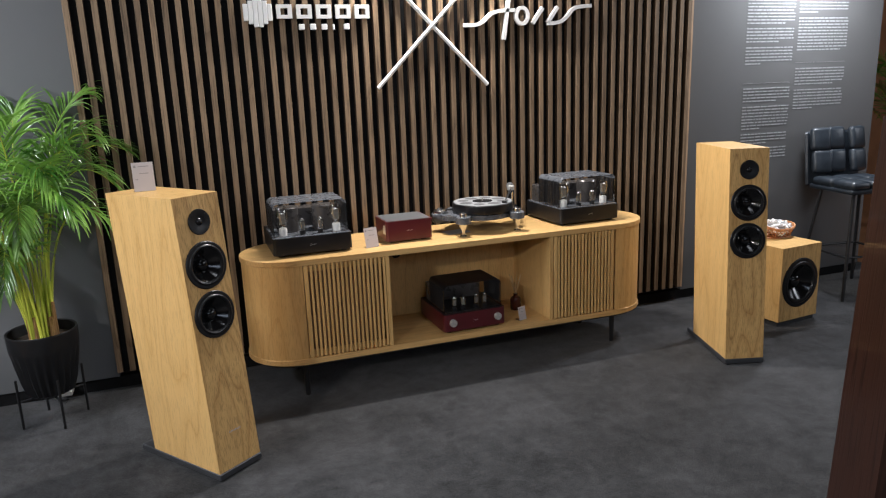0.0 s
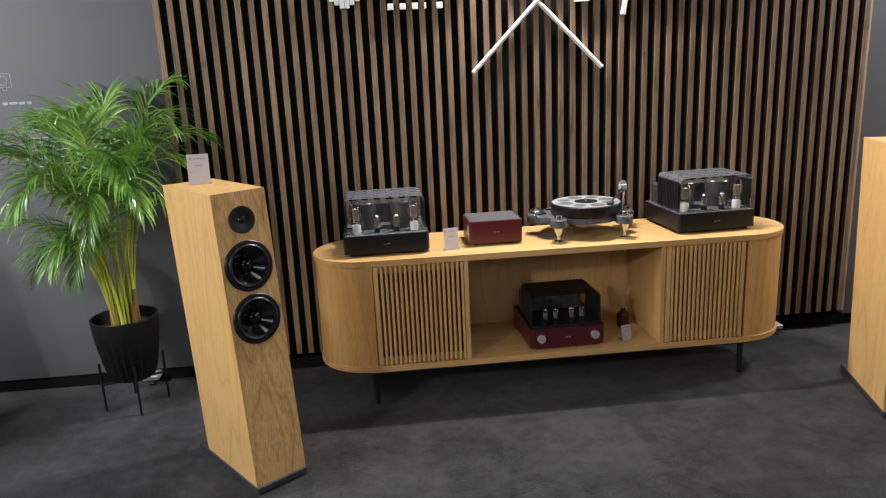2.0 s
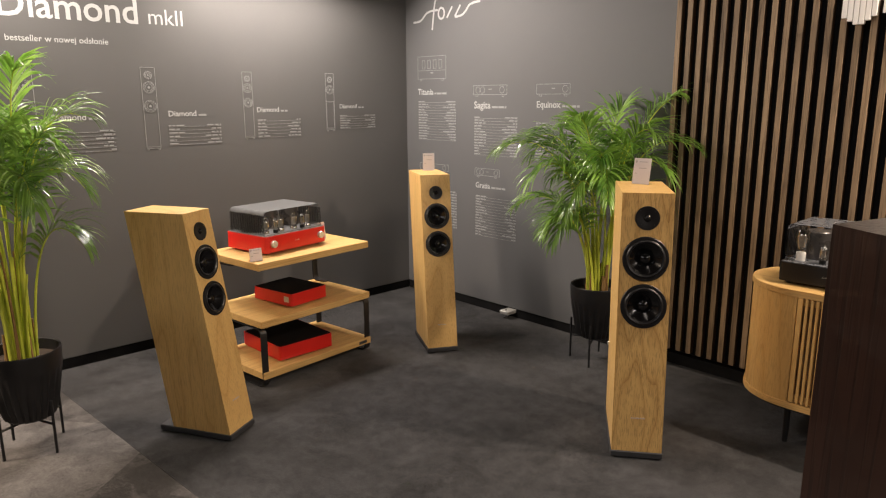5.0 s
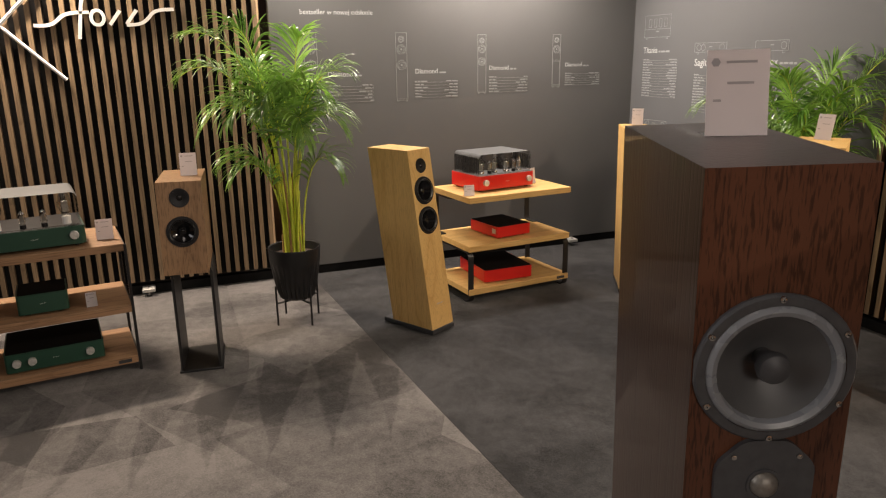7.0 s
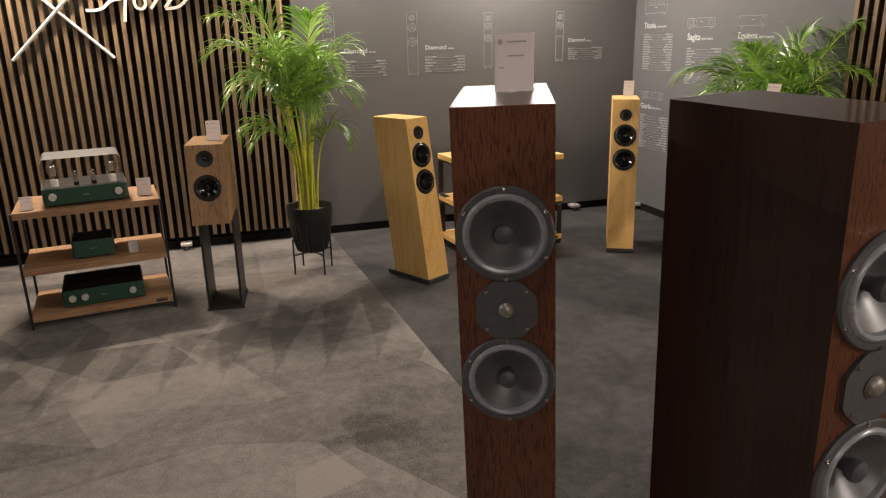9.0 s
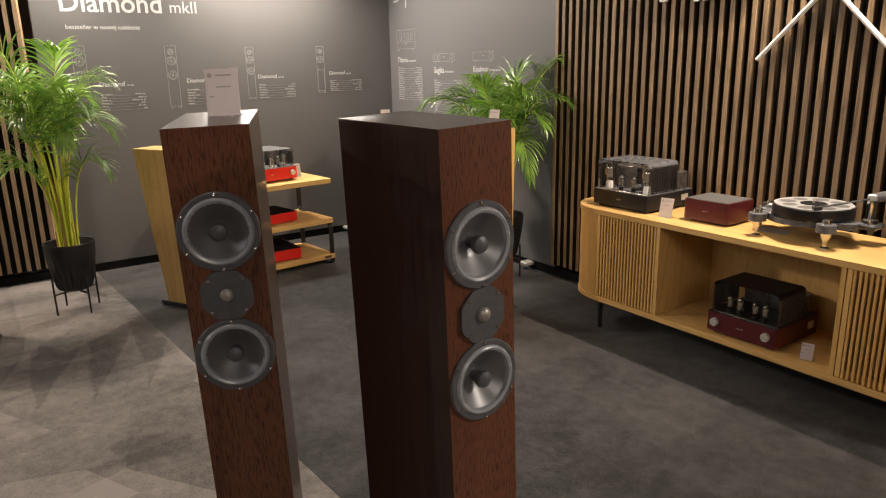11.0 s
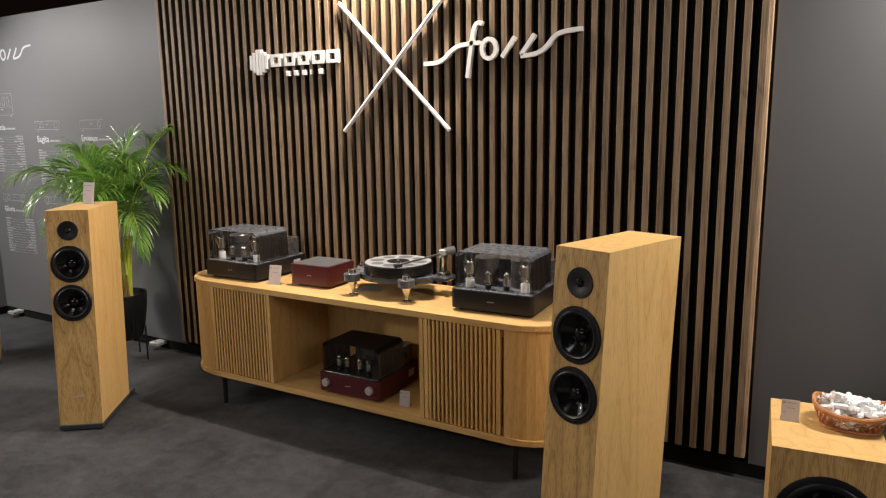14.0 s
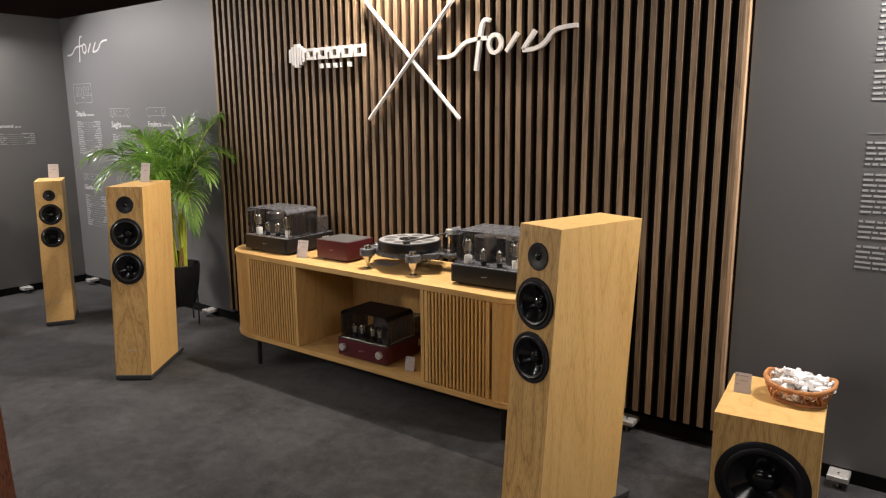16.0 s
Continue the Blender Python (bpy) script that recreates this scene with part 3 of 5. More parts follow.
def leaning_speaker(label, m, w, h, d, lean, plinth_d, tw_z, w_zs, w_r, tw_r, body_m=OAK, front_m=OAK_FRONT, plate=None):
    """A backward-leaning tower on a plinth that sticks out behind; the origin is the middle of the plinth's front edge."""
    t = thing("floorstanding_speaker", label, "loudspeaker", m, group="leaning tower loudspeakers")
    part("plinth", boxed(-w / 2, w / 2, 0, plinth_d, 0.006, 0.03, bevel=0.003), PLINTH, t, "dark grey plinth")
    for x in (-w / 2 + 0.02, w / 2 - 0.02):
        for y in (0.02, plinth_d - 0.02):
            f = part("foot", turned([(0.012, 0), (0.012, 0.006)], 12), BLACK, t)
            f.location = (x, y, 0)
    cased(t, cabinet(w - 0.006, h, d, lean, 0.03, 0.006, [(z, w_r * 0.88) for z in w_zs]), body_m, front_m, "oak veneered cabinet")
    slope = math.degrees(math.atan2(lean, h - 0.03))

    def at(z):
        return pose(0, 0.0055 + lean * (z - 0.03) / (h - 0.03), z, -slope, 0, 0)

    tweeter(t, tw_r, at(tw_z))
    for z in w_zs:
        driver(t, "woofer", w_r, at(z), (BLACK_PLASTIC, RUBBER, CONE, CONE))
    if plate:
        b = bmesh.new()
        for i in range(8):
            box(b, -w * 0.13 + i * w * 0.034, -w * 0.13 + i * w * 0.034 + w * 0.02, -0.0006, 0.0, 0, 0.005)
        p = part("engraved_mark", b, PRINT, t, "small grey engraved mark")
        p.matrix_basis = at(plate)
    return t


leaning_speaker("light oak tower loudspeaker leaning back beside a potted palm", pose(0.321, 2.518, 0, 0, 0, 36.8), 0.194, 1.02, 0.385, 0.085, 0.465, 0.928, (0.776, 0.598), 0.0845, 0.045, plate=0.16)
leaning_speaker("light oak tower loudspeaker leaning back beside a subwoofer", pose(2.656, 2.545, 0, 0, 0, -17), 0.190, 1.025, 0.39, 0.075, 0.465, 0.928, (0.776, 0.598), 0.0845, 0.045)
leaning_speaker("smaller pale oak tower loudspeaker leaning back before a grey panel", pose(-1.032, 2.774, 0, 0, 0, 61), 0.170, 0.957, 0.31, 0.165, 0.345, 0.862, (0.737, 0.588), 0.070, 0.037, front_m=OAK, plate=0.15)
leaning_speaker("smaller pale oak tower loudspeaker leaning back beside a shelf rack", pose(-0.923, 1.526, 0, 0, 0, 119), 0.171, 0.930, 0.28, 0.145, 0.345, 0.850, (0.727, 0.578), 0.070, 0.037, front_m=OAK, plate=0.15)


def dark_tower(label, m, w=0.158, h=1.265, d=0.335):
    """A straight tower with a tweeter between two screwed-on woofers; the origin is the foot of its front."""
    t = thing("dark_tower_speaker", label, "loudspeaker", m, group="dark tower loudspeakers")
    part("plinth", boxed(-w / 2 - 0.01, w / 2 + 0.01, -0.008, d + 0.008, 0.0, 0.025, bevel=0.002), PLINTH, t)
    cased(t, cabinet(w, h, d, 0, 0.025, 0, [(1.060, 0.0685), (0.804, 0.0685)]), WENGE_SHADED, WENGE_FRONT_LIT, "dark stained veneer cabinet")
    mats = (FLANGE, RUBBER_G, CONE_G, FLANGE)
    for z in (1.060, 0.804):
        driver(t, "woofer", 0.0785, pose(0, -0.002, z), mats, plug=True, chopped=0.0775, screws=6)
    turn = pose(0, 0, 0, 90, 0, 0)
    b = bmesh.new()
    out = []
    for i in range(48):
        a = 2 * math.pi * i / 48
        r = 0.053 * (1 - 0.035 * max(0, math.cos(4 * a + math.pi)) ** 3)
        out.append((max(-0.050, min(0.050, r * math.cos(a))), max(-0.050, min(0.050, r * math.sin(a)))))
    prism(b, out, -0.002, 0.004, turn)
    p = part("tweeter_plate", b, FLANGE, t)
    p.location = (0, -0.002, 0.932)
    part("mesh_dome", turned([(0.0145, 0.004), (0.0125, 0.009), (0.007, 0.0125), (0, 0.0135)], 24, turn, cap=False), CHROME, p, "fine metal mesh dome", smooth=True)
    part("dome_ring", turned([(0.018, 0.004), (0.018, 0.0055), (0.0148, 0.0055), (0.0148, 0.004)], 24, turn, cap=False), FLANGE, p, smooth=True)
    for i in range(4):
        a = math.pi / 4 + i * math.pi / 2
        s = part("screw", turned([(0.003, 0.004), (0.0028, 0.006), (0, 0.0064)], 8, turn, cap=False), STEEL, p)
        s.location = (0.046 * math.cos(a), 0, 0.046 * math.sin(a))
    return t


def askew(x, y, m):
    """The dark towers stand a little out of plumb, turned about a point a metre up."""
    return pose(x, y, 1.0) @ pose(0, 0, 0, 2.0, 0.8, 0) @ pose(-x, -y, -1.0) @ m


dark_tower("dark brown stained tower loudspeaker with a card on top", askew(1.745, 0.838, pose(1.745, 0.838, 0, 0, 0, 67)), h=1.260, d=0.325)
dark_tower("dark brown stained tower loudspeaker without a card", askew(2.136, 1.167, pose(2.136, 1.167, 0, 0, 0, 94)), d=0.310)


# ---- sideboard ----
def stadium(x0, x1, y0, y1, inset=0.0, seg=14):
    x0, x1, y0, y1 = x0 + inset, x1 - inset, y0 + inset, y1 - inset
    r, cy = (y1 - y0) / 2, (y0 + y1) / 2
    out = []
    for i in range(seg + 1):
        a = radians(-90 + 180 * i / seg)
        out.append((x1 - r + r * math.cos(a), cy + r * math.sin(a)))
    for i in range(seg + 1):
        a = radians(90 + 180 * i / seg)
        out.append((x0 + r + r * math.cos(a), cy + r * math.sin(a)))
    return out


SB = (0.42, 2.49, 3.02, 3.47)
sb = thing("sideboard", "long light oak sideboard with rounded ends and slatted doors", "sideboard", pose(0, 0, 0))
for n, z0, z1, lab in (("top_board", 0.620, 0.645, ""), ("bottom_board", 0.168, 0.194, "")):
    bm = bmesh.new()
    prism(bm, stadium(*SB), z0, z1)
    bmesh.ops.bevel(bm, geom=[e for e in bm.edges if abs(e.verts[0].co.z - e.verts[1].co.z) < 1e-6], offset=0.0035, segments=2, profile=0.5, affect="EDGES")
    part(n, bm, OAK_X, sb)
bm = bmesh.new()
prism(bm, stadium(*SB, inset=0.03), 0.150, 0.168)
part("base_frame", bm, BLACK, sb, "black base frame")
bm = bmesh.new()


def bent_end(bm, side):
    x0, x1, y0, y1 = SB
    r, cy, cx = (y1 - y0) / 2 - 0.006, (y0 + y1) / 2, (x0 + (y1 - y0) / 2 if side < 0 else x1 - (y1 - y0) / 2)
    path = [(cx - side * 0.022, y0 + 0.006)] + [(cx + side * r * math.cos(radians(a)), cy + r * math.sin(radians(a))) for a in range(-90, 91, 9)] + [(cx - side * 0.022, y1 - 0.006)]
    inner = [(cx - side * 0.022, y0 + 0.022)] + [(cx + side * (r - 0.016) * math.cos(radians(a)), cy + (r - 0.016) * math.sin(radians(a))) for a in range(-90, 91, 9)] + [(cx - side * 0.022, y1 - 0.022)]
    prism(bm, path + inner[::-1], 0.194, 0.620)


for side in (-1, 1):
    bm = bmesh.new()
    bent_end(bm, side)
    part("bent_end_panel", bm, OAK, sb, "bent oak veneer end panel")
part("cavity_panel", boxed(0.668, 1.026, 3.09, 3.098, 0.195, 0.619), WALNUT_BOX, sb, "brown lining behind the slats")
part("cavity_panel", boxed(1.898, 2.243, 3.07, 3.078, 0.195, 0.619), WALNUT_BOX, sb, "brown lining behind the slats")
part("back_panel", boxed(0.668, 2.243, 3.435, 3.447, 0.194, 0.620), OAK, sb)
part("cable_hole", turned([(0.028, 0), (0.028, 0.0015), (0.022, 0.0015)], 24, pose(1.20, 3.4345, 0.53, 90, 0, 0)), BLACK_PLASTIC, sb, "dark cable hole")
for x in (1.046, 1.876):
    part("divider", boxed(x - 0.009, x + 0.009, 3.024, 3.434, 0.195, 0.619), OAK, sb)
for x0, x1, f, l, n, stiles in ((0.668, 1.036, 0.7035, 1.0295, 18, (0.680,)), (1.886, 2.240, 1.917, 2.203, 16, (1.899, 2.222))):
    door = part("door", boxed(x0 + 0.004, x1 - 0.004, 3.034, 3.044, 0.588, 0.616), OAK_X, sb, "slatted sliding oak door")
    part("bottom_rail", boxed(x0 + 0.004, x1 - 0.004, 3.034, 3.044, 0.198, 0.226), OAK_X, door)
    for x in stiles:
        part("stile", boxed(x - 0.009, x + 0.009, 3.0225, 3.0335, 0.197, 0.6175, bevel=0.001), OAK, door)
    mesh = None
    for i in range(n):
        if mesh is None:
            s = part("slat", boxed(-0.0050, 0.0050, 3.0215, 3.0335, 0.197, 0.6175, bevel=0.0016), OAK, door)
            mesh = s.data
        else:
            s = new("slat", mesh)
            s.parent = door
        s.location = (f + (l - f) * i / (n - 1), 0, 0)
for x in (0.655, 2.265):
    for y in (3.085, 3.405):
        f = part("leg", turned([(0.011, 0), (0.013, 0.15)], 16), BLACK, sb, "black metal leg")
        f.location = (x, y, 0)


# ---- shelf racks ----
def bent_leg(bm, x, pts, w=0.034, t=0.006):
    """A flat steel strap, bent at its corners, standing in the plane x; pts are (y, z)."""
    fine = []
    for i, p in enumerate(pts):
        if 0 < i < len(pts) - 1:
            a, b, c = Vector(pts[i - 1]), Vector(p), Vector(pts[i + 1])
            u, v = (a - b).normalized() * 0.035, (c - b).normalized() * 0.035
            for k in range(6):
                s = k / 5
                fine.append((b + u) * (1 - s) ** 2 + 2 * s * (1 - s) * b + (b + v) * s ** 2)
        else:
            fine.append(Vector(p))
    prev = None
    for i, p in enumerate(fine):
        d = (fine[min(i + 1, len(fine) - 1)] - fine[max(i - 1, 0)]).normalized()
        n = Vector((-d.y, d.x)) * t / 2
        ring = [bm.verts.new((x + sx, p.x + s * n.x, p.y + s * n.y)) for sx, s in ((-w / 2, 1), (w / 2, 1), (w / 2, -1), (-w / 2, -1))]
        if prev:
            for j in range(4):
                bm.faces.new((prev[j], prev[(j + 1) % 4], ring[(j + 1) % 4], ring[j]))
        else:
            bm.faces.new(ring)
        prev = ring
    bm.faces.new(prev)


def rack(label, m, w, d, zs, wood_m, posts):
    t = thing("hifi_rack", label, "shelf rack", m)
    for z in zs:
        part("shelf", boxed(-w / 2, w / 2, 0, d, z - 0.034, z, bevel=0.002), wood_m, t)
    for sx in (-1, 1):
        x = sx * (w / 2 + 0.004)
        b = bmesh.new()
        if posts == "strap":
            bent_leg(b, x - sx * 0.02, [(d * 0.75, zs[1] - 0.04), (0.012, zs[1] - 0.04), (0.012, 0.004), (d * 0.75, 0.004)])
            bent_leg(b, x - sx * 0.02, [(d * 0.5, zs[2] - 0.04), (d - 0.012, zs[2] - 0.04), (d - 0.012, zs[1] + 0.003), (d * 0.76, zs[1] + 0.003)])
            bent_leg(b, x - sx * 0.02, [(d * 0.6, zs[1] - 0.04), (d - 0.03, zs[1] - 0.04), (d - 0.03, 0.004), (d * 0.6, 0.004)])
        else:
            for y in (0.006, d - 0.006):
                box(b, x - 0.006, x + 0.006, y - 0.008, y + 0.008, 0, zs[2] - 0.004)
            for z in zs:
                box(b, x - 0.005, x + 0.005, 0.015, d - 0.015, z - 0.036, z - 0.022)
        part("side_frame", b, BLACK, t, "black steel side frame")
    b = boxed(w / 2 - 0.085, w / 2 - 0.03, -0.0012, 0.0, zs[0] - 0.026, zs[0] - 0.010)
    part("name_plate", b, PLINTH, t, "small dark plate")
    return t


rack("three-tier oak rack with black bent steel frames", pose(-1.303, 2.167, 0, 0, 0, 96.3), 0.70, 0.45, (0.078, 0.335, 0.615), OAK_X, "strap")
rack("three-tier brown oak rack with a thin black frame before slats", pose(-0.994, -0.252, 0, 0, 0, 98), 0.66, 0.41, (0.072, 0.315, 0.598), WALNUT_X, "posts")


# ---- bookshelf loudspeakers on stands ----
def small_speaker(label, m):
    """A leaning box loudspeaker; the origin is the middle of its lower front edge."""
    t = thing("bookshelf_speaker", label, "loudspeaker", m, group="bookshelf loudspeakers")
    w, h, d, lean = 0.182, 0.392, 0.36, 0.045
    cased(t, cabinet(w, h, d, lean, 0.0, 0.0, [(0.182, 0.058)]), WALNUT_BOX, WALNUT_BOX, "brown oak veneered cabinet")
    slope = math.degrees(math.atan2(lean, h))
    tweeter(t, 0.041, pose(0, lean * 0.325 / h - 0.0005, 0.325, -slope, 0, 0))
    driver(t, "woofer", 0.066, pose(0, lean * 0.182 / h - 0.0005, 0.182, -slope, 0, 0), (BLACK_PLASTIC, RUBBER, CONE, CONE))
    b = bmesh.new()
    for i in range(7):
        box(b, -0.038 + i * 0.011, -0.038 + i * 0.011 + 0.007, -0.0008, 0.0, 0.055, 0.064)
    p = part("engraved_mark", b, PRINT, t)
    p.matrix_basis = pose(0, lean * 0.06 / h, 0, -slope, 0, 0)
    return t


def speaker_stand(label, m, h=0.485):
    t = thing("speaker_stand", label, "speaker stand", m, group="bookshelf loudspeaker stands")
    part("base_plate", boxed(-0.095, 0.095, 0, 0.29, 0, 0.012, bevel=0.002), BLACK, t)
    part("top_plate", boxed(-0.085, 0.085, 0, 0.28, h - 0.012, h, bevel=0.002), BLACK, t)
    for x in (-0.082, 0.082):
        part("side_panel", boxed(x - 0.006, x + 0.006, 0.004, 0.275, 0.012, h - 0.012, bevel=0.002), BLACK, t)
    return t


speaker_stand("black steel open-box stand under a bookshelf loudspeaker", pose(-0.905, 0.337, 0, 0, 0, 84))
small_speaker("brown oak bookshelf loudspeaker on a black stand", pose(-0.835, 0.318, 0.485, 0, 0, 84))
speaker_stand("black steel open-box stand under a bookshelf loudspeaker", pose(-0.93, -0.86, 0, 0, 0, 104))
small_speaker("brown oak bookshelf loudspeaker on a black stand", pose(-0.86, -0.86, 0.485, 0, 0, 104))

# ---- subwoofer with its basket ----
sw = thing("subwoofer", "cubic oak subwoofer with a large black cone driver", "subwoofer", pose(3.332, 2.885, 0, 0, 0, 5.9))
part("plinth", boxed(-0.145, 0.145, 0.01, 0.36, 0, 0.028, bevel=0.003), PLINTH, sw, "dark plinth")
cased(sw, cabinet(0.305, 0.442, 0.39, 0, 0.028, 0, [(0.235, 0.122)]), OAK, OAK_FRONT, "oak veneered cabinet")
driver(sw, "woofer", 0.139, pose(0, -0.0005, 0.235), (BLACK_PLASTIC, RUBBER, CONE, CONE))

bk = thing("basket", "oval woven wicker basket filled with wrapped sweets", "basket", pose(3.375, 3.135, 0.442, 0, 0, 2))


def oval(k, z, bulge=0.0):
    return [Vector((0.103 * k * math.copysign(abs(math.cos(a)) ** 0.7, math.cos(a)), 0.086 * k * math.copysign(abs(math.sin(a)) ** 0.7, math.sin(a)), z + 0.010 * math.cos(2 * a) * bulge)) for a in [2 * math.pi * i / 36 for i in range(37)]]


for z, k in ((0.004, 0.78), (0.058, 1.0), (0.064, 1.01)):
    b = bmesh.new()
    tube(b, oval(k, z, bulge=1.0 if z > 0.03 else 0), 0.0055, 6)
    part("rim" if z > 0.03 else "base_ring", b, WICKER, bk)
for s in (-1, 1):
    for i in range(26):
        b = bmesh.new()
        pts = []
        for j in range(5):
            u = j / 4
            a = 2 * math.pi * (i / 26 + s * u * 0.09)
            k = 0.78 + 0.21 * u
            pts.append((0.103 * k * math.copysign(abs(math.cos(a)) ** 0.7, math.cos(a)) , 0.086 * k * math.copysign(abs(math.sin(a)) ** 0.7, math.sin(a)), 0.005 + 0.054 * u))
        tube(b, pts, 0.0042, 4, flat=0.4)
        part("cane", b, WICKER, bk)
part("base", turned([(0, 0.001), (0.07, 0.001), (0.07, 0.004), (0, 0.004)], 24, Matrix.Diagonal((1.12, 0.93, 1, 1)), cap=False), WICKER, bk)
rnd = random.Random(4)
sweet_mesh = None
for i in range(85):
    if sweet_mesh is None:
        b = bmesh.new()
        lathe(b, [(0.009, -0.030), (0.003, -0.021), (0.0085, -0.018), (0.010, 0), (0.0085, 0.018), (0.003, 0.021), (0.009, 0.030)], 7)
        sw_ob = part("sweet", b, SWEET, None, smooth=False)
        sweet_mesh = sw_ob.data
    else:
        sw_ob = new("sweet", sweet_mesh)
    a, r = rnd.uniform(0, 6.28), math.sqrt(rnd.random())
    sw_ob.matrix_basis = pose(3.375 + 0.083 * r * math.cos(a), 3.135 + 0.066 * r * math.sin(a), 0.442 + 0.016 + 0.058 * rnd.random() ** 0.6 * (1.15 - 0.4 * r * r) + 0.014 * (1 - r), rnd.uniform(65, 115), rnd.uniform(-30, 30), rnd.uniform(0, 360))
    tagged(sw_ob, "small white wrapped sweet in a wicker basket", "sweet", "sweets in the basket")


# ---- cards ----
def card(label, m, w=0.066, h=0.098, tilt=10):
    """A printed card in a bent clear holder; the origin is the middle of its lower front edge."""
    t = thing("card_holder", label, "card", m, group="product cards")
    a = boxed(-w / 2, w / 2, -0.0008, 0.0008, 0.001, h)
    p = part("paper", a, PAPER, t, "printed white card")
    p.matrix_basis = pose(0, 0.0, 0, -tilt, 0, 0)
    for z, x0, x1 in ((0.86, -0.22, 0.30), (0.62, -0.20, 0.26), (0.42, -0.42, -0.26)):
        part("print_bar", boxed(x0 * w + w * 0.03, x1 * w, -0.0014, -0.0009, z * h - 0.0014, z * h + 0.0014), PRINT, p)
    part("print_dot", turned([(0.0052, 0.0), (0.0052, 0.0006), (0, 0.0006)], 6, pose(-w * 0.36, -0.001, 0.86 * h, 90, 0, 0), cap=False), PRINT, p)
    part("holder_foot", boxed(-w / 2 - 0.001, w / 2 + 0.001, -0.002, 0.035, 0.0, 0.0012), ACRYLIC, t)
    return t


CARD = "white product card in a clear acrylic stand"


def on(px, py, pz, yaw, lx, ly, lyaw=0.0):
    """A pose given in the frame of a thing that stands at px, py and is turned by yaw."""
    return pose(px, py, pz, 0, 0, yaw) @ pose(lx, ly, 0, 0, 0, lyaw)


card(CARD + " on a speaker", on(0.321, 2.518, 1.02, 36.8, -0.005, 0.36, -30), w=0.072, h=0.105)
card(CARD + " on a speaker", on(-1.032, 2.774, 0.957, 61, 0.02, 0.40, -10), w=0.066, h=0.100)
card(CARD + " on a dark tower", askew(1.745, 0.838, on(1.745, 0.838, 1.260, 67, 0.018, 0.19, -8)), w=0.068, h=0.098)
card(CARD + " on a bookshelf speaker", on(-0.835, 0.318, 0.877, 84, 0.035, 0.20, 0), w=0.070, h=0.100)
card(CARD + " on a subwoofer", on(3.332, 2.885, 0.442, 5.9, -0.10, 0.205, 0), w=0.052, h=0.068)
card(CARD + " on a sideboard", pose(1.005, 3.115, 0.645, 0, 0, 12), w=0.064, h=0.092, tilt=14)
card(CARD + " on a sideboard shelf", pose(1.748, 3.085, 0.194, 0, 0, 15), w=0.046, h=0.068, tilt=12)
card(CARD + " on an oak rack", on(-1.303, 2.167, 0.615, 96.3, -0.315, 0.06, -15), w=0.060, h=0.062)
card(CARD + " on an oak rack", on(-1.303, 2.167, 0.615, 96.3, 0.215, 0.22, 5), w=0.070, h=0.095)
card(CARD + " on a brown rack", on(-0.994, -0.252, 0.598, 98, 0.268, 0.12, -6), w=0.070, h=0.092)
card(CARD + " on a brown rack", on(-0.994, -0.252, 0.598, 98, -0.265, 0.05, 0), w=0.054, h=0.066)
card(CARD + " on a brown rack", on(-0.994, -0.252, 0.315, 98, 0.175, 0.06, 0), w=0.044, h=0.066)


# ---- amplifiers and other hi-fi ----
def tube_valve(parent, x, y, z, big):
    if big:
        p = part("valve_socket", turned([(0.0175, 0), (0.0180, 0.030), (0.016, 0.034), (0, 0.034)], 20, cap=False), SOCKET, parent, "white ceramic valve base", smooth=True)
        part("glass", turned([(0.0150, 0.033), (0.019, 0.050), (0.0285, 0.078), (0.0300, 0.092), (0.024, 0.108), (0.0215, 0.124), (0.014, 0.134), (0, 0.137)], 20, cap=False), GLASS, p, "clear glass envelope", smooth=True)
        part("anode", boxed(-0.013, 0.013, -0.007, 0.007, 0.052, 0.100, bevel=0.002), GETTER, p)
    else:
        p = part("valve_socket", turned([(0.0125, 0), (0.0125, 0.016), (0, 0.016)], 16, cap=False), BLACK_PLASTIC, parent, smooth=True)
        part("glass", turned([(0.0115, 0.016), (0.0140, 0.024), (0.0140, 0.058), (0.010, 0.067), (0.004, 0.071), (0, 0.074)], 16, cap=False), GLASS, p, "clear glass envelope", smooth=True)
        part("anode", boxed(-0.007, 0.007, -0.005, 0.005, 0.024, 0.054, bevel=0.001), GETTER, p)
        part("getter_cap", turned([(0.0118, 0.0635), (0.0100, 0.0675), (0.004, 0.0715), (0, 0.0745)], 12, cap=False), STEEL, p, smooth=True)
    p.location = (x, y, z)
    return p


def fat_valve(parent, x, y, z):
    p = part("valve_socket", turned([(0.0175, 0), (0.0175, 0.012), (0.015, 0.016), (0, 0.016)], 20, cap=False), STEEL, parent, smooth=True)
    part("glass", turned([(0.014, 0.016), (0.0185, 0.024), (0.0195, 0.055), (0.018, 0.066), (0.012, 0.075), (0.011, 0.085), (0.004, 0.089), (0, 0.089)], 20, cap=False), GLASS, p, "clear glass envelope", smooth=True)
    part("anode", boxed(-0.010, 0.010, -0.007, 0.007, 0.022, 0.060, bevel=0.002), GETTER, p)
    p.location = (x, y, z)
    return p


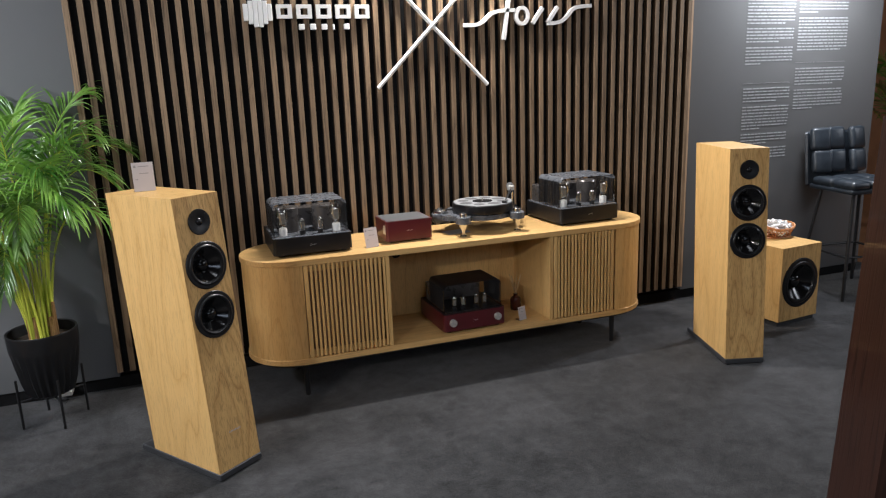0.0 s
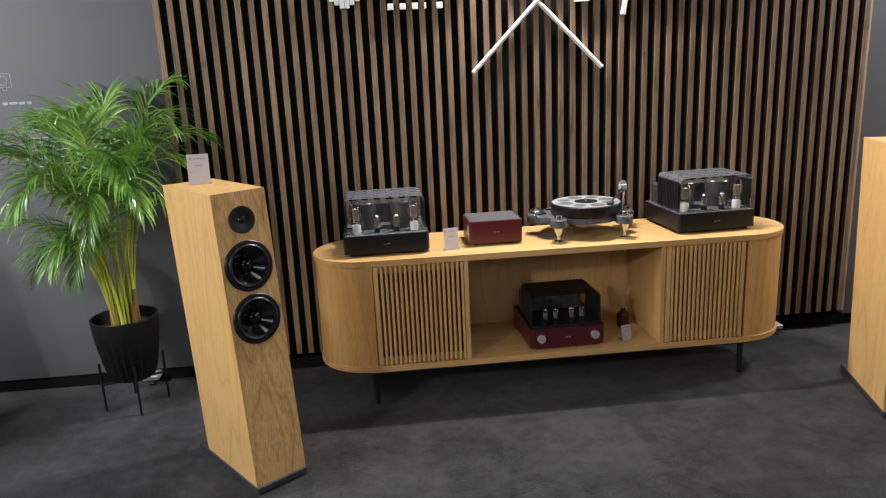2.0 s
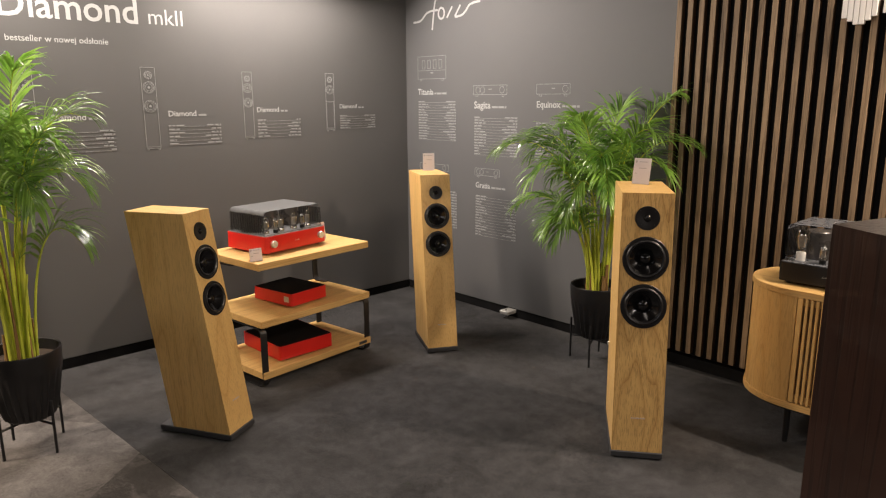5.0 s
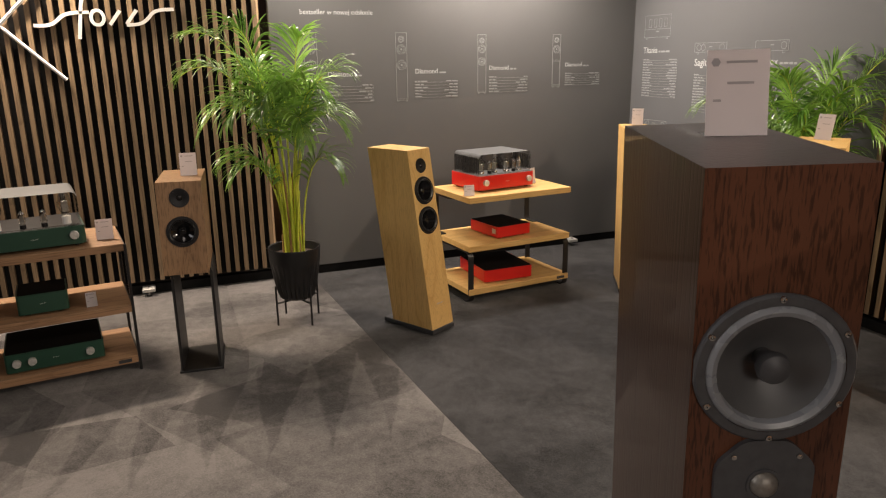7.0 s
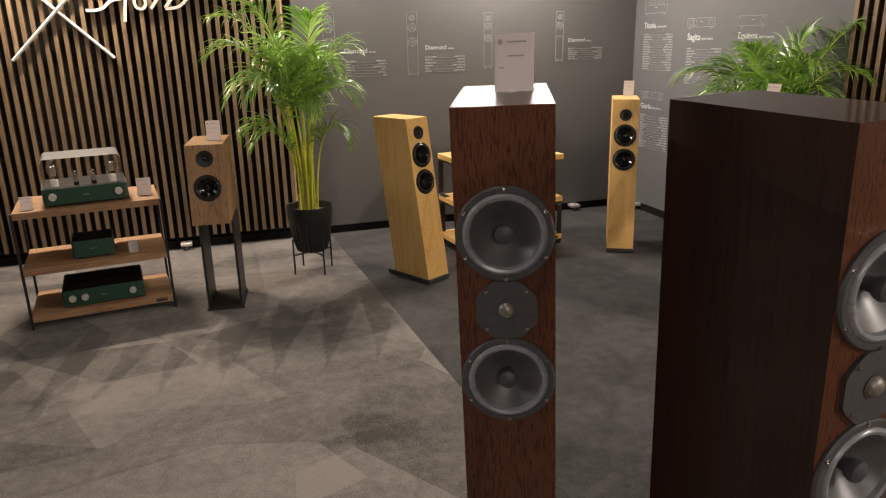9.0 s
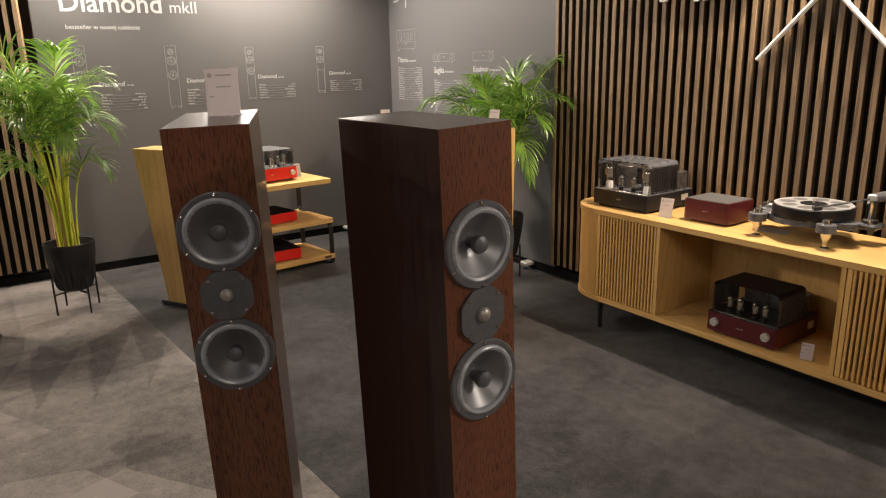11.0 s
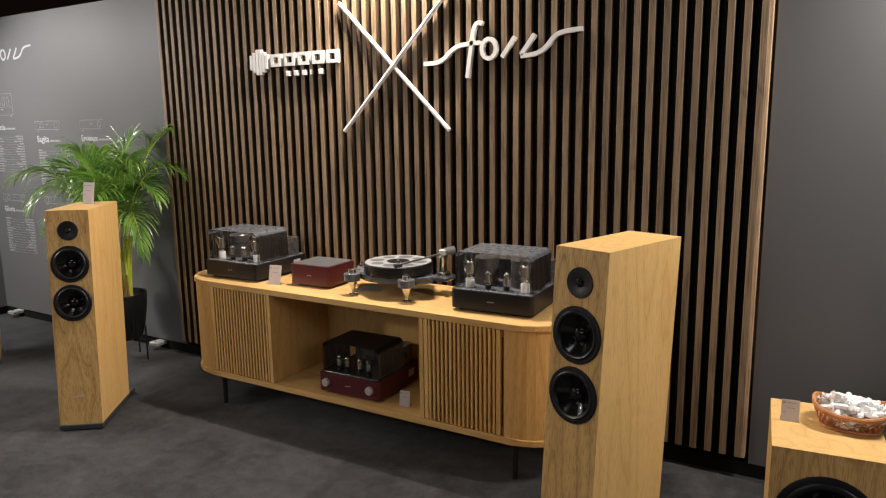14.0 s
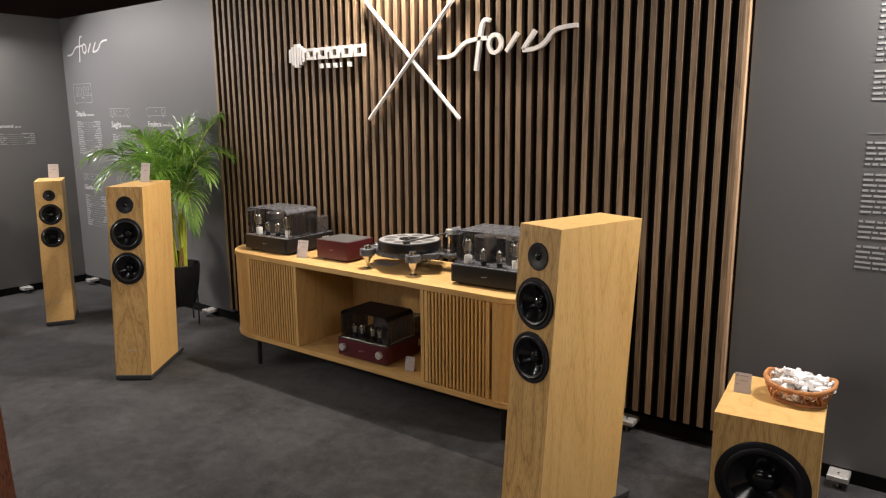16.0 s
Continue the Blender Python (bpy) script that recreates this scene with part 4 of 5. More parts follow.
def cover(parent, w, y0, y1, z0, z1, top_m, side_m, r=0.022, slots=True):
    """A bent cover: opaque top, see-through sides, an open front with a bright lower edge."""
    b = bmesh.new()
    prof = []
    for i in range(7):
        a = radians(180 - 90 * i / 6)
        prof.append((-w / 2 + r + r * math.cos(a), z1 - r + r * math.sin(a)))
    prof += [(-x, z) for x, z in prof[::-1]]
    inner = [(x * (1 - 0.004 / w), z - 0.002) for x, z in prof]
    for a, q in zip(prof + inner[::-1], (prof + inner[::-1])[1:] + prof[:1]):
        b.faces.new([b.verts.new(c) for c in ((a[0], y0, a[1]), (q[0], y0, q[1]), (q[0], y1, q[1]), (a[0], y1, a[1]))])
    c = part("cover_top", b, top_m, parent, "bent smoked cover top", smooth=True)
    c.visible_shadow = False
    for s in (-1, 1):
        p = part("cover_side", boxed(s * w / 2 - 0.001, s * w / 2 + 0.001, y0, y1, z0, z1 - r), side_m, c, "smoked see-through cover side")
        p.visible_shadow = False
        if slots:
            b = bmesh.new()
            n = 14
            for i in range(n):
                y = y0 + (y1 - y0) * (0.10 + 0.85 * i / (n - 1))
                box(b, s * (w / 2 + 0.0005) - 0.002, s * (w / 2 + 0.0005) + 0.002, y - 0.0028, y + 0.0028, z0 + 0.012, z1 - r + 0.004)
            part("vent_grille", b, BLACK, c, "black ventilation bars")
    b = bmesh.new()
    box(b, -w / 2 + 0.004, w / 2 - 0.004, y0 - 0.003, y0, z0, z0 + 0.003)
    part("front_strip", b, STEEL, c, "bright lower strip")
    return c


def mark(parent, x, y, z, s=0.68):
    b = bmesh.new()
    for i in range(5):
        stroke(b, [(x + (i * 0.008 - 0.018) * s, z - 0.004 * s), (x + (i * 0.008 - 0.012) * s, z + (0.006 if i in (0, 3) else 0.002) * s)], 0.0014 * s, 0.0006)
    stroke(b, [(x - 0.024 * s, z - 0.005 * s), (x + 0.022 * s, z + 0.002 * s)], 0.0012 * s, 0.0006)
    p = part("emblem", b, ALU, parent, "small silver emblem")
    p.location = (0, y, 0)
    return p


def chassis(t, w, d, h, body_m, deck_m, foot=0.012, r=0.018):
    b = bmesh.new()
    prism(b, rounded(w, d, r), foot, h, pose(0, d / 2, 0))
    part("chassis", b, body_m, t, smooth=True)
    b = bmesh.new()
    prism(b, rounded(w - 0.012, d - 0.012, r * 0.8), h, h + 0.002, pose(0, d / 2, 0))
    part("deck", b, deck_m, t)
    for x in (-w / 2 + 0.035, w / 2 - 0.035):
        for y in (0.035, d - 0.035):
            f = part("foot", turned([(0.013, 0), (0.015, foot)], 14), BLACK, t)
            f.location = (x, y, 0)


def knob(t, x, z, r=0.018):
    k = part("knob", turned([(r, 0), (r, 0.013), (r * 0.93, 0.0155), (0, 0.0155)], 28, pose(0, 0, 0, 90, 0, 0), cap=False), ALU, t, "silver control knob", smooth=True)
    k.location = (x, -0.0003, z)


def valve_amp(label, m, body_m, deck_m, top_m, w=0.35, d=0.36, h=0.098, ht=0.255, knobs=False, side_m=SMOKE, fat=False, can_m=CAN, box_back=True, small_only=False, cans=True):
    t = thing("valve_amplifier", label, "amplifier", m)
    chassis(t, w, d, h, body_m, deck_m)
    if knobs:
        for x in (-w / 2 + 0.045, w / 2 - 0.045):
            knob(t, x, 0.012 + (h - 0.012) * 0.52)
    mark(t, 0.0, -0.0006, 0.012 + (h - 0.012) * 0.5)
    z = h + 0.002
    if fat:
        for x in (-0.135, -0.04, 0.045, 0.14):
            fat_valve(t, x, 0.075, z)
        tube_valve(t, -0.085, 0.06, z, False)
        tube_valve(t, 0.09, 0.06, z, False)
        for x, y, r in ((-0.125, 0.20, 0.052), (0.0, 0.22, 0.052), (0.125, 0.20, 0.052)):
            c = part("transformer_can", turned([(r, 0), (r, 0.095), (r - 0.004, 0.1), (0, 0.1)], 28, cap=False), can_m, t, "black round transformer can", smooth=True)
            c.location = (x, y, z)
    elif small_only:
        for x in (-0.085, -0.04, 0.03, 0.075):
            tube_valve(t, x, 0.055, z, False)
    else:
        for x in (-w * 0.34, w * 0.34):
            tube_valve(t, x, 0.065, z, True)
        for x in (-0.035, 0.045):
            tube_valve(t, x, 0.055, z, False)
        for x in (-0.085, 0.075) if cans else ():
            c = part("transformer_can", turned([(0.05, 0), (0.05, 0.108), (0.046, 0.113), (0, 0.113)], 28, cap=False), can_m, t, "black round transformer can", smooth=True)
            c.location = (x, 0.155, z)
    yb = d * 0.66
    if box_back:
        b = bmesh.new()
        prism(b, rounded(w * 0.86, d * 0.27, 0.025), 0, 0.085, pose(0, 0, 0))
        c = part("transformer_box", b, can_m, t, "black transformer housing")
        c.location = (0, d * 0.83, z)
    else:
        yb = d * 0.93
    cover(t, w - 0.026, 0.022, yb, z, ht, top_m, side_m, slots=cans)
    p = part("rating_plate", boxed(w / 2 - 0.0002, w / 2 + 0.0008, d * 0.72, d * 0.86, h * 0.45, h * 0.8), ALU, t, "silver rating plate")
    return t


valve_amp("black valve amplifier under a smoked cover on a sideboard", pose(0.735, 3.098, 0.645, 0, 0, 0.5), ANTHRACITE, DARK_TOP, DARK_TOP, h=0.086, ht=0.238)
valve_amp("black valve amplifier under a smoked cover beside a turntable", pose(2.145, 3.112, 0.645, 0, 0, 2.5), ANTHRACITE, DARK_TOP, DARK_TOP, h=0.086, ht=0.238)
valve_amp("burgundy valve amplifier with silver knobs inside a sideboard", pose(1.475, 3.05, 0.194, 0, 0, 1.5), BURGUNDY, ANTHRACITE, ANTHRACITE, w=0.325, d=0.34, h=0.095, ht=0.235, knobs=True, small_only=True)
valve_amp("red valve amplifier with silver knobs on an oak rack", on(-1.303, 2.167, 0.615, 96.3, -0.022, 0.125, 4), RED, GREY_TOP, GREY_TOP, w=0.40, d=0.305, h=0.092, ht=0.215, knobs=True, fat=True, box_back=False)
valve_amp("dark green valve amplifier with silver knobs on a brown rack", on(-0.994, -0.252, 0.598, 98, 0.0, 0.05, 2), GREEN, ANTHRACITE, GREY_TOP, w=0.385, d=0.31, h=0.090, ht=0.235, knobs=True, side_m=ACRYLIC, box_back=False, cans=False)


def small_box(name, label, m, w, d, h, body_m, top_m, category, feet=0.010, knobs=(), emblem=True, plate=False):
    t = thing(name, label, category, m)
    chassis(t, w, d, h, body_m, top_m, foot=feet, r=0.014)
    for x in knobs:
        knob(t, x, feet + (h - feet) * 0.5, 0.017)
    if emblem:
        mark(t, 0.0, -0.0006, feet + (h - feet) * 0.5, 0.62)
    if plate:
        part("rating_plate", boxed(-w / 2 - 0.0008, -w / 2 + 0.0002, 0.02, 0.055, h * 0.4, h * 0.8), ALU, t, "silver plate")
    return t


small_box("phono_preamplifier", "burgundy box with a grey top on a sideboard", pose(1.195, 3.148, 0.645, 0, 0, 1), 0.226, 0.20, 0.103, BURGUNDY, GREY_TOP, "hi-fi unit", plate=True)
small_box("power_supply", "small red box with a black top on a rack shelf", on(-1.303, 2.167, 0.335, 96.3, 0.0, 0.075, 4), 0.245, 0.29, 0.072, RED, FELT_TOP, "hi-fi unit", emblem=False, plate=True)
small_box("streamer_unit", "wide red box with a black top on a rack shelf", on(-1.303, 2.167, 0.078, 96.3, -0.055, 0.045, -5), 0.32, 0.36, 0.080, RED, FELT_TOP, "hi-fi unit", emblem=False)
small_box("phono_unit", "small dark green box on a brown rack shelf", on(-0.994, -0.252, 0.315, 98, -0.01, 0.06, 0), 0.195, 0.20, 0.095, GREEN, FELT_TOP, "hi-fi unit")
small_box("integrated_unit", "wide dark green amplifier with silver knobs on a low shelf", on(-0.994, -0.252, 0.072, 98, 0.005, 0.04, 0), 0.385, 0.31, 0.092, GREEN, FELT_TOP, "amplifier", knobs=(-0.148, -0.09, 0.135))

# turntable
tt = thing("turntable", "black turntable with a silver-edged platter and steel cone feet", "turntable", pose(1.60, 3.262, 0.645))
b = bmesh.new()
out = []
for i in range(85):
    a = 2 * math.pi * i / 60
    r = 0.158 + 0.055 * max(0, math.cos(1.5 * (a + math.pi / 2 - 0.72))) ** 8 + 0.055 * max(0, math.cos(1.5 * (a + math.pi / 2 + 0.72))) ** 8 + 0.04 * max(0, math.cos(a - 2.5)) ** 12
    out.append((r * math.cos(a), r * 0.92 * math.sin(a)))
prism(b, out, 0.068, 0.092)
part("plinth", b, DARK_TOP, tt, "dark grey plinth")
for x, y in ((-0.142, -0.132), (0.142, -0.132), (0.0, 0.15)):
    f = part("cone_foot", turned([(0.0, 0.0), (0.018, 0.0), (0.018, 0.004), (0.008, 0.008), (0.006, 0.022), (0.020, 0.050), (0.022, 0.068)], 20, cap=False), STEEL, tt, "polished steel cone foot", smooth=True)
    f.location = (x, y, 0)
    part("pad", turned([(0.036, 0.064), (0.036, 0.094), (0.034, 0.096), (0, 0.096)], 24, cap=False), DARK_TOP, f)
    part("top_nut", turned([(0.017, 0.094), (0.017, 0.113), (0.015, 0.115), (0, 0.115)], 20, cap=False), STEEL, f, smooth=True)
pl = part("platter", turned([(0.0, 0.096), (0.150, 0.096), (0.152, 0.100), (0.152, 0.136), (0.149, 0.139), (0.0, 0.139)], 64, cap=False), BLACK_PLASTIC, tt, "glossy black platter", smooth=True)
pl.location = (0.015, 0.0, 0)
b = turned([(0.05, 0.1394), (0.145, 0.1394), (0.146, 0.141), (0.05, 0.141)], 64, cap=False)
part("mat", b, MAT_GREY, pl, "pale grey platter mat with round cut-outs")
for i in range(8):
    a = 2 * math.pi * (i + 0.3) / 8
    s = part("mat_inlay", turned([(0.0, 0.1414), (0.033 if i % 2 == 0 else 0.028, 0.1414)], 24, cap=False), INLAY, pl, "grey round inlay")
    s.location = (0.099 * math.cos(a), 0.099 * math.sin(a), 0)
part("label_disc", turned([(0.0, 0.1425), (0.05, 0.1425), (0.05, 0.1395)], 32, cap=False), FELT_TOP, pl)
part("spindle", turned([(0.004, 0.14), (0.003, 0.156), (0, 0.158)], 12, cap=False), CHROME, pl)
mo = part("motor", turned([(0.034, 0.092), (0.034, 0.104), (0.030, 0.108), (0.014, 0.110), (0.013, 0.118), (0, 0.118)], 28, cap=False), STEEL, tt, "steel motor pulley", smooth=True)
mo.location = (-0.195, 0.045, 0)
part("motor_base", turned([(0.0, 0.050), (0.042, 0.050), (0.044, 0.054), (0.044, 0.088), (0.042, 0.092), (0, 0.092)], 28, cap=False), DARK_TOP, mo)
ar = part("arm_pillar", turned([(0.030, 0.060), (0.030, 0.095), (0.018, 0.100), (0.016, 0.150), (0.019, 0.155), (0.019, 0.172), (0, 0.175)], 24, cap=False), STEEL, tt, "steel tonearm pillar", smooth=True)
ar.location = (0.205, 0.07, 0)
part("arm_board", boxed(-0.05, 0.04, -0.045, 0.045, 0.060, 0.082, bevel=0.006), DARK_TOP, ar)
b = bmesh.new()
tube(b, [(0.01, 0.04, 0.182), (0.0, 0.0, 0.180), (-0.055, -0.09, 0.165), (-0.115, -0.175, 0.150)], 0.0042, 8)
part("arm_tube", b, BLACK, ar)
b = bmesh.new()
tube(b, [(0.002, 0.008, 0.181), (0.020, 0.055, 0.186)], 0.019, 16)
part("counterweight", b, GREY_TOP, ar, "pale round counterweight")
part("bearing_block", boxed(-0.016, 0.016, -0.014, 0.014, 0.170, 0.196, bevel=0.004), ALU, ar)
b = boxed(-0.012, 0.012, -0.016, 0.016, -0.008, 0.006, bevel=0.002)
hs = part("headshell", b, BLACK, ar)
hs.matrix_basis = pose(-0.118, -0.180, 0.148, 0, 0, -34)
sl = tagged(part("paper_sheet", boxed(-0.07, 0.05, -0.04, 0.05, 0.0, 0.0012), PAPER, None), "white paper sheet lying under a turntable", "paper")
sl.matrix_basis = pose(1.475, 3.25, 0.645, 0, 0, 8)

# reed diffuser
rd = thing("reed_diffuser", "small brown bottle with thin reeds in a sideboard", "diffuser", pose(1.79, 3.26, 0.194))
part("bottle", turned([(0, 0), (0.026, 0), (0.028, 0.004), (0.028, 0.055), (0.022, 0.066), (0.011, 0.072), (0.011, 0.086), (0, 0.086)], 24, cap=False), BROWN_GLASS, rd, smooth=True)
for i in range(7):
    b = bmesh.new()
    a = i * 0.9
    tube(b, [(0, 0, 0.07), (0.032 * math.cos(a), 0.026 * math.sin(a), 0.185 + 0.01 * math.sin(i * 2.3))], 0.0014, 5)
    part("reed", b, REED, rd)


# ---- palms ----
def frond(rib, leaves, base, azim, reach, tip, apex, rng, back=9.0):
    """One arching leaf from the soil to its tip: a stalk that becomes the rib, and narrow leaflets along its outer part."""
    c, s = math.cos(azim), math.sin(azim)
    at = lambda r, z: Vector((base[0] + c * r, base[1] + s * r, z))
    p0, p1, p2, p3 = at(0, 0.365), at(reach * 0.05, 0.37 + 0.62 * (apex - 0.37)), at(reach * 0.42, apex + 0.55 * max(0.0, apex - tip) + 0.03), at(reach, tip)
    n = 44
    pts = []
    for i in range(n + 1):
        t = i / n
        p = p0 * (1 - t) ** 3 + 3 * p1 * t * (1 - t) ** 2 + 3 * p2 * t * t * (1 - t) + p3 * t ** 3
        p.y = min(p.y, back)
        pts.append(p)
    tube(rib, pts, 0.0062, 6, r_end=0.0010)
    first = 19
    full = rng.uniform(0.23, 0.29)
    for i in range(first, n + 1):
        u = (i - first) / (n - first)
        t = (pts[i] - pts[i - 1]).normalized()
        side = Vector((-s, c, 0))
        up = side.cross(t)
        up = up if up.z > 0 else -up
        ll = full * (0.50 + 0.62 * math.sin(math.pi * min(1.0, 0.12 + 0.80 * u))) * (1 - 0.38 * u) * rng.uniform(0.90, 1.08)
        for k in (-1, 1):
            if rng.random() < 0.05:
                continue
            d = (side * k * (0.86 - 0.50 * u) + t * (0.62 + 0.45 * u) + up * rng.uniform(0.10, 0.42)).normalized()
            q, prev, w0 = pts[i] + t * rng.uniform(-0.006, 0.006), None, 0.0054 * rng.uniform(0.8, 1.2)
            flat = d.cross(up).normalized()
            sag = rng.uniform(0.16, 0.44)
            m = 6
            for j in range(m + 1):
                v = j / m
                w = w0 * (0.40 + 1.7 * v if v < 0.35 else 1.0 - ((v - 0.35) / 0.65) ** 1.7) + 0.0004
                ring = [leaves.verts.new(q - flat * w + up * 0.3 * w), leaves.verts.new(q), leaves.verts.new(q + flat * w + up * 0.3 * w)]
                if prev:
                    leaves.faces.new((prev[0], prev[1], ring[1], ring[0]))
                    leaves.faces.new((prev[1], prev[2], ring[2], ring[1]))
                prev = ring
                d = (d + Vector((0, 0, -sag * (0.25 + 1.5 * v)))).normalized()
                q = q + d * ll / m
                q.y = min(q.y, back + 0.012)


def palm(label, m, seed, fronds, grow=1.0, lift=1.0, back=9.0):
    """A potted palm; fronds are (direction, reach, height of the tip, height of the bend)."""
    t = thing("potted_palm", label, "potted plant", m, group="potted areca palms")
    rng = random.Random(seed)
    b = bmesh.new()
    seg, rings = 96, []
    for z, r in ((0.13, 0.070), (0.14, 0.092), (0.19, 0.108), (0.27, 0.122), (0.330, 0.131), (0.345, 0.1335), (0.405, 0.136), (0.412, 0.1365), (0.415, 0.135), (0.412, 0.128), (0.36, 0.123)):
        deep = 0.010 if 0.13 < z < 0.30 else 0.0
        rings.append([b.verts.new(((r - deep * (0.5 + 0.5 * math.cos(24 * 2 * math.pi * i / seg))) * math.cos(2 * math.pi * i / seg), (r - deep * (0.5 + 0.5 * math.cos(24 * 2 * math.pi * i / seg))) * math.sin(2 * math.pi * i / seg), z)) for i in range(seg)])
    b.faces.new(rings[0][::-1])
    for x, y in zip(rings, rings[1:]):
        for i in range(seg):
            b.faces.new((x[i], x[(i + 1) % seg], y[(i + 1) % seg], y[i]))
    part("pot", b, POT, t, "black ribbed plastic pot", smooth=True)
    part("soil", turned([(0, 0.378), (0.06, 0.376), (0.124, 0.37)], 24, cap=False), SOIL, t)
    b = bmesh.new()
    for a in (0.4, 0.4 + math.pi / 2, 0.4 + math.pi, 0.4 + 1.5 * math.pi):
        tube(b, [(0.0, 0.0, 0.122), (0.125 * math.cos(a), 0.125 * math.sin(a), 0.122)], 0.005, 6)
    part("cross_bar", b, BLACK, t, "black metal cross bars")
    for a in (0.4, 0.4 + math.pi / 2, 0.4 + math.pi, 0.4 + 1.5 * math.pi):
        b = bmesh.new()
        tube(b, [(0.128 * math.cos(a), 0.128 * math.sin(a), 0.0), (0.128 * math.cos(a), 0.128 * math.sin(a), 0.22)], 0.0055, 8)
        part("stand_leg", b, BLACK, t, "black metal stand leg")
    for i in range(12):
        a, r = rng.uniform(0, 6.28), 0.045 * math.sqrt(rng.random())
        x, y = r * math.cos(a), r * math.sin(a)
        h = rng.uniform(0.25, 0.48)
        b = bmesh.new()
        tube(b, [(x, y, 0.365), (x * 1.15, y * 1.15, 0.37 + h * 0.4), (x * 1.6, y * 1.6, 0.37 + h * 0.75), (x * 2.2, y * 2.2, 0.37 + h)], 0.0065, 6, r_end=0.0030)
        part("stem", b, STEM if i % 6 else SHEATH, t)
    for i in range(9):
        a, r = rng.uniform(0, 6.28), rng.uniform(0.03, 0.055)
        b = bmesh.new()
        tube(b, [(r * math.cos(a), r * math.sin(a), 0.37), (r * 1.05 * math.cos(a), r * 1.05 * math.sin(a), rng.uniform(0.46, 0.54))], 0.011, 6, r_end=0.007)
        part("sheath", b, SHEATH, t, "dry brown leaf sheath")
    for i, (az, reach, tip, apex) in enumerate(fronds):
        az = radians(az + rng.uniform(-5, 5))
        reach, tip, apex = reach * grow, 0.37 + (tip - 0.37) * lift, 0.37 + (apex - 0.37) * lift
        rb = 0.052 * math.sqrt(rng.random())
        spot = rng.uniform(-1.2, 1.2)
        rib, leaves = bmesh.new(), bmesh.new()
        frond(rib, leaves, (rb * math.cos(az + spot), rb * math.sin(az + spot)), az, reach, tip, apex, rng, back)
        stalk = part("stalk", rib, STEM, t, "yellow-green leaf stalk", smooth=True)
        part("frond", leaves, LEAF, stalk, "arching green palm frond")
    return t


palm("tall areca palm in a black ribbed pot before a grey panel", pose(-0.405, 3.285, 0), 11,
     ((20, 0.46, 1.14, 1.21), (40, 0.34, 1.38, 1.30), (-20, 0.44, 0.72, 1.00), (185, 0.45, 1.08, 1.20), (200, 0.46, 0.80, 0.90), (222, 0.52, 1.12, 1.20),
      (250, 0.40, 0.98, 1.12), (280, 0.38, 0.86, 1.05), (312, 0.42, 0.92, 1.12), (150, 0.26, 1.26, 1.24), (80, 0.14, 1.32, 1.26), (265, 0.22, 1.28, 1.24),
      (342, 0.32, 1.22, 1.24), (214, 0.32, 1.18, 1.20), (298, 0.32, 1.08, 1.16), (188, 0.28, 0.66, 0.78), (240, 0.30, 0.74, 0.86), (5, 0.36, 1.00, 1.14),
      (330, 0.20, 1.16, 1.16), (205, 0.18, 1.22, 1.18), (270, 0.34, 0.70, 0.88), (175, 0.34, 0.96, 1.06)), grow=0.90, lift=0.99, back=0.215)
palm("tall areca palm in a black ribbed pot before dark slats", pose(-1.40, 0.865, 0), 23,
     ((262, 0.56, 1.64, 1.66), (250, 0.62, 1.42, 1.54), (275, 0.53, 1.12, 1.36), (300, 0.30, 1.66, 1.68), (20, 0.14, 1.62, 1.58), (80, 0.37, 1.43, 1.46),
      (95, 0.39, 1.10, 1.28), (255, 0.42, 0.93, 1.02), (285, 0.33, 0.88, 0.98), (60, 0.28, 0.88, 1.00), (330, 0.36, 1.25, 1.40), (0, 0.40, 1.10, 1.28),
      (175, 0.36, 1.35, 1.46), (210, 0.42, 1.45, 1.52), (120, 0.36, 1.30, 1.42), (312, 0.46, 1.20, 1.38), (40, 0.30, 1.30, 1.40),
      (285, 0.25, 1.40, 1.45), (90, 0.22, 1.22, 1.30), (240, 0.30, 1.20, 1.30), (355, 0.22, 1.36, 1.42)), grow=0.74, lift=0.88)


# ---- signs on the slat walls ----
def bezier(pts, n=14):
    """A smooth line through control points (cubic, four by four, ends shared)."""
    out = []
    for i in range(0, len(pts) - 3, 3):
        a, b, c, d = (Vector(p) for p in pts[i:i + 4])
        for k in range(n + (1 if i + 4 >= len(pts) else 0)):
            t = k / n
            out.append(tuple(a * (1 - t) ** 3 + 3 * b * t * (1 - t) ** 2 + 3 * c * t * t * (1 - t) + d * t ** 3))
    return out


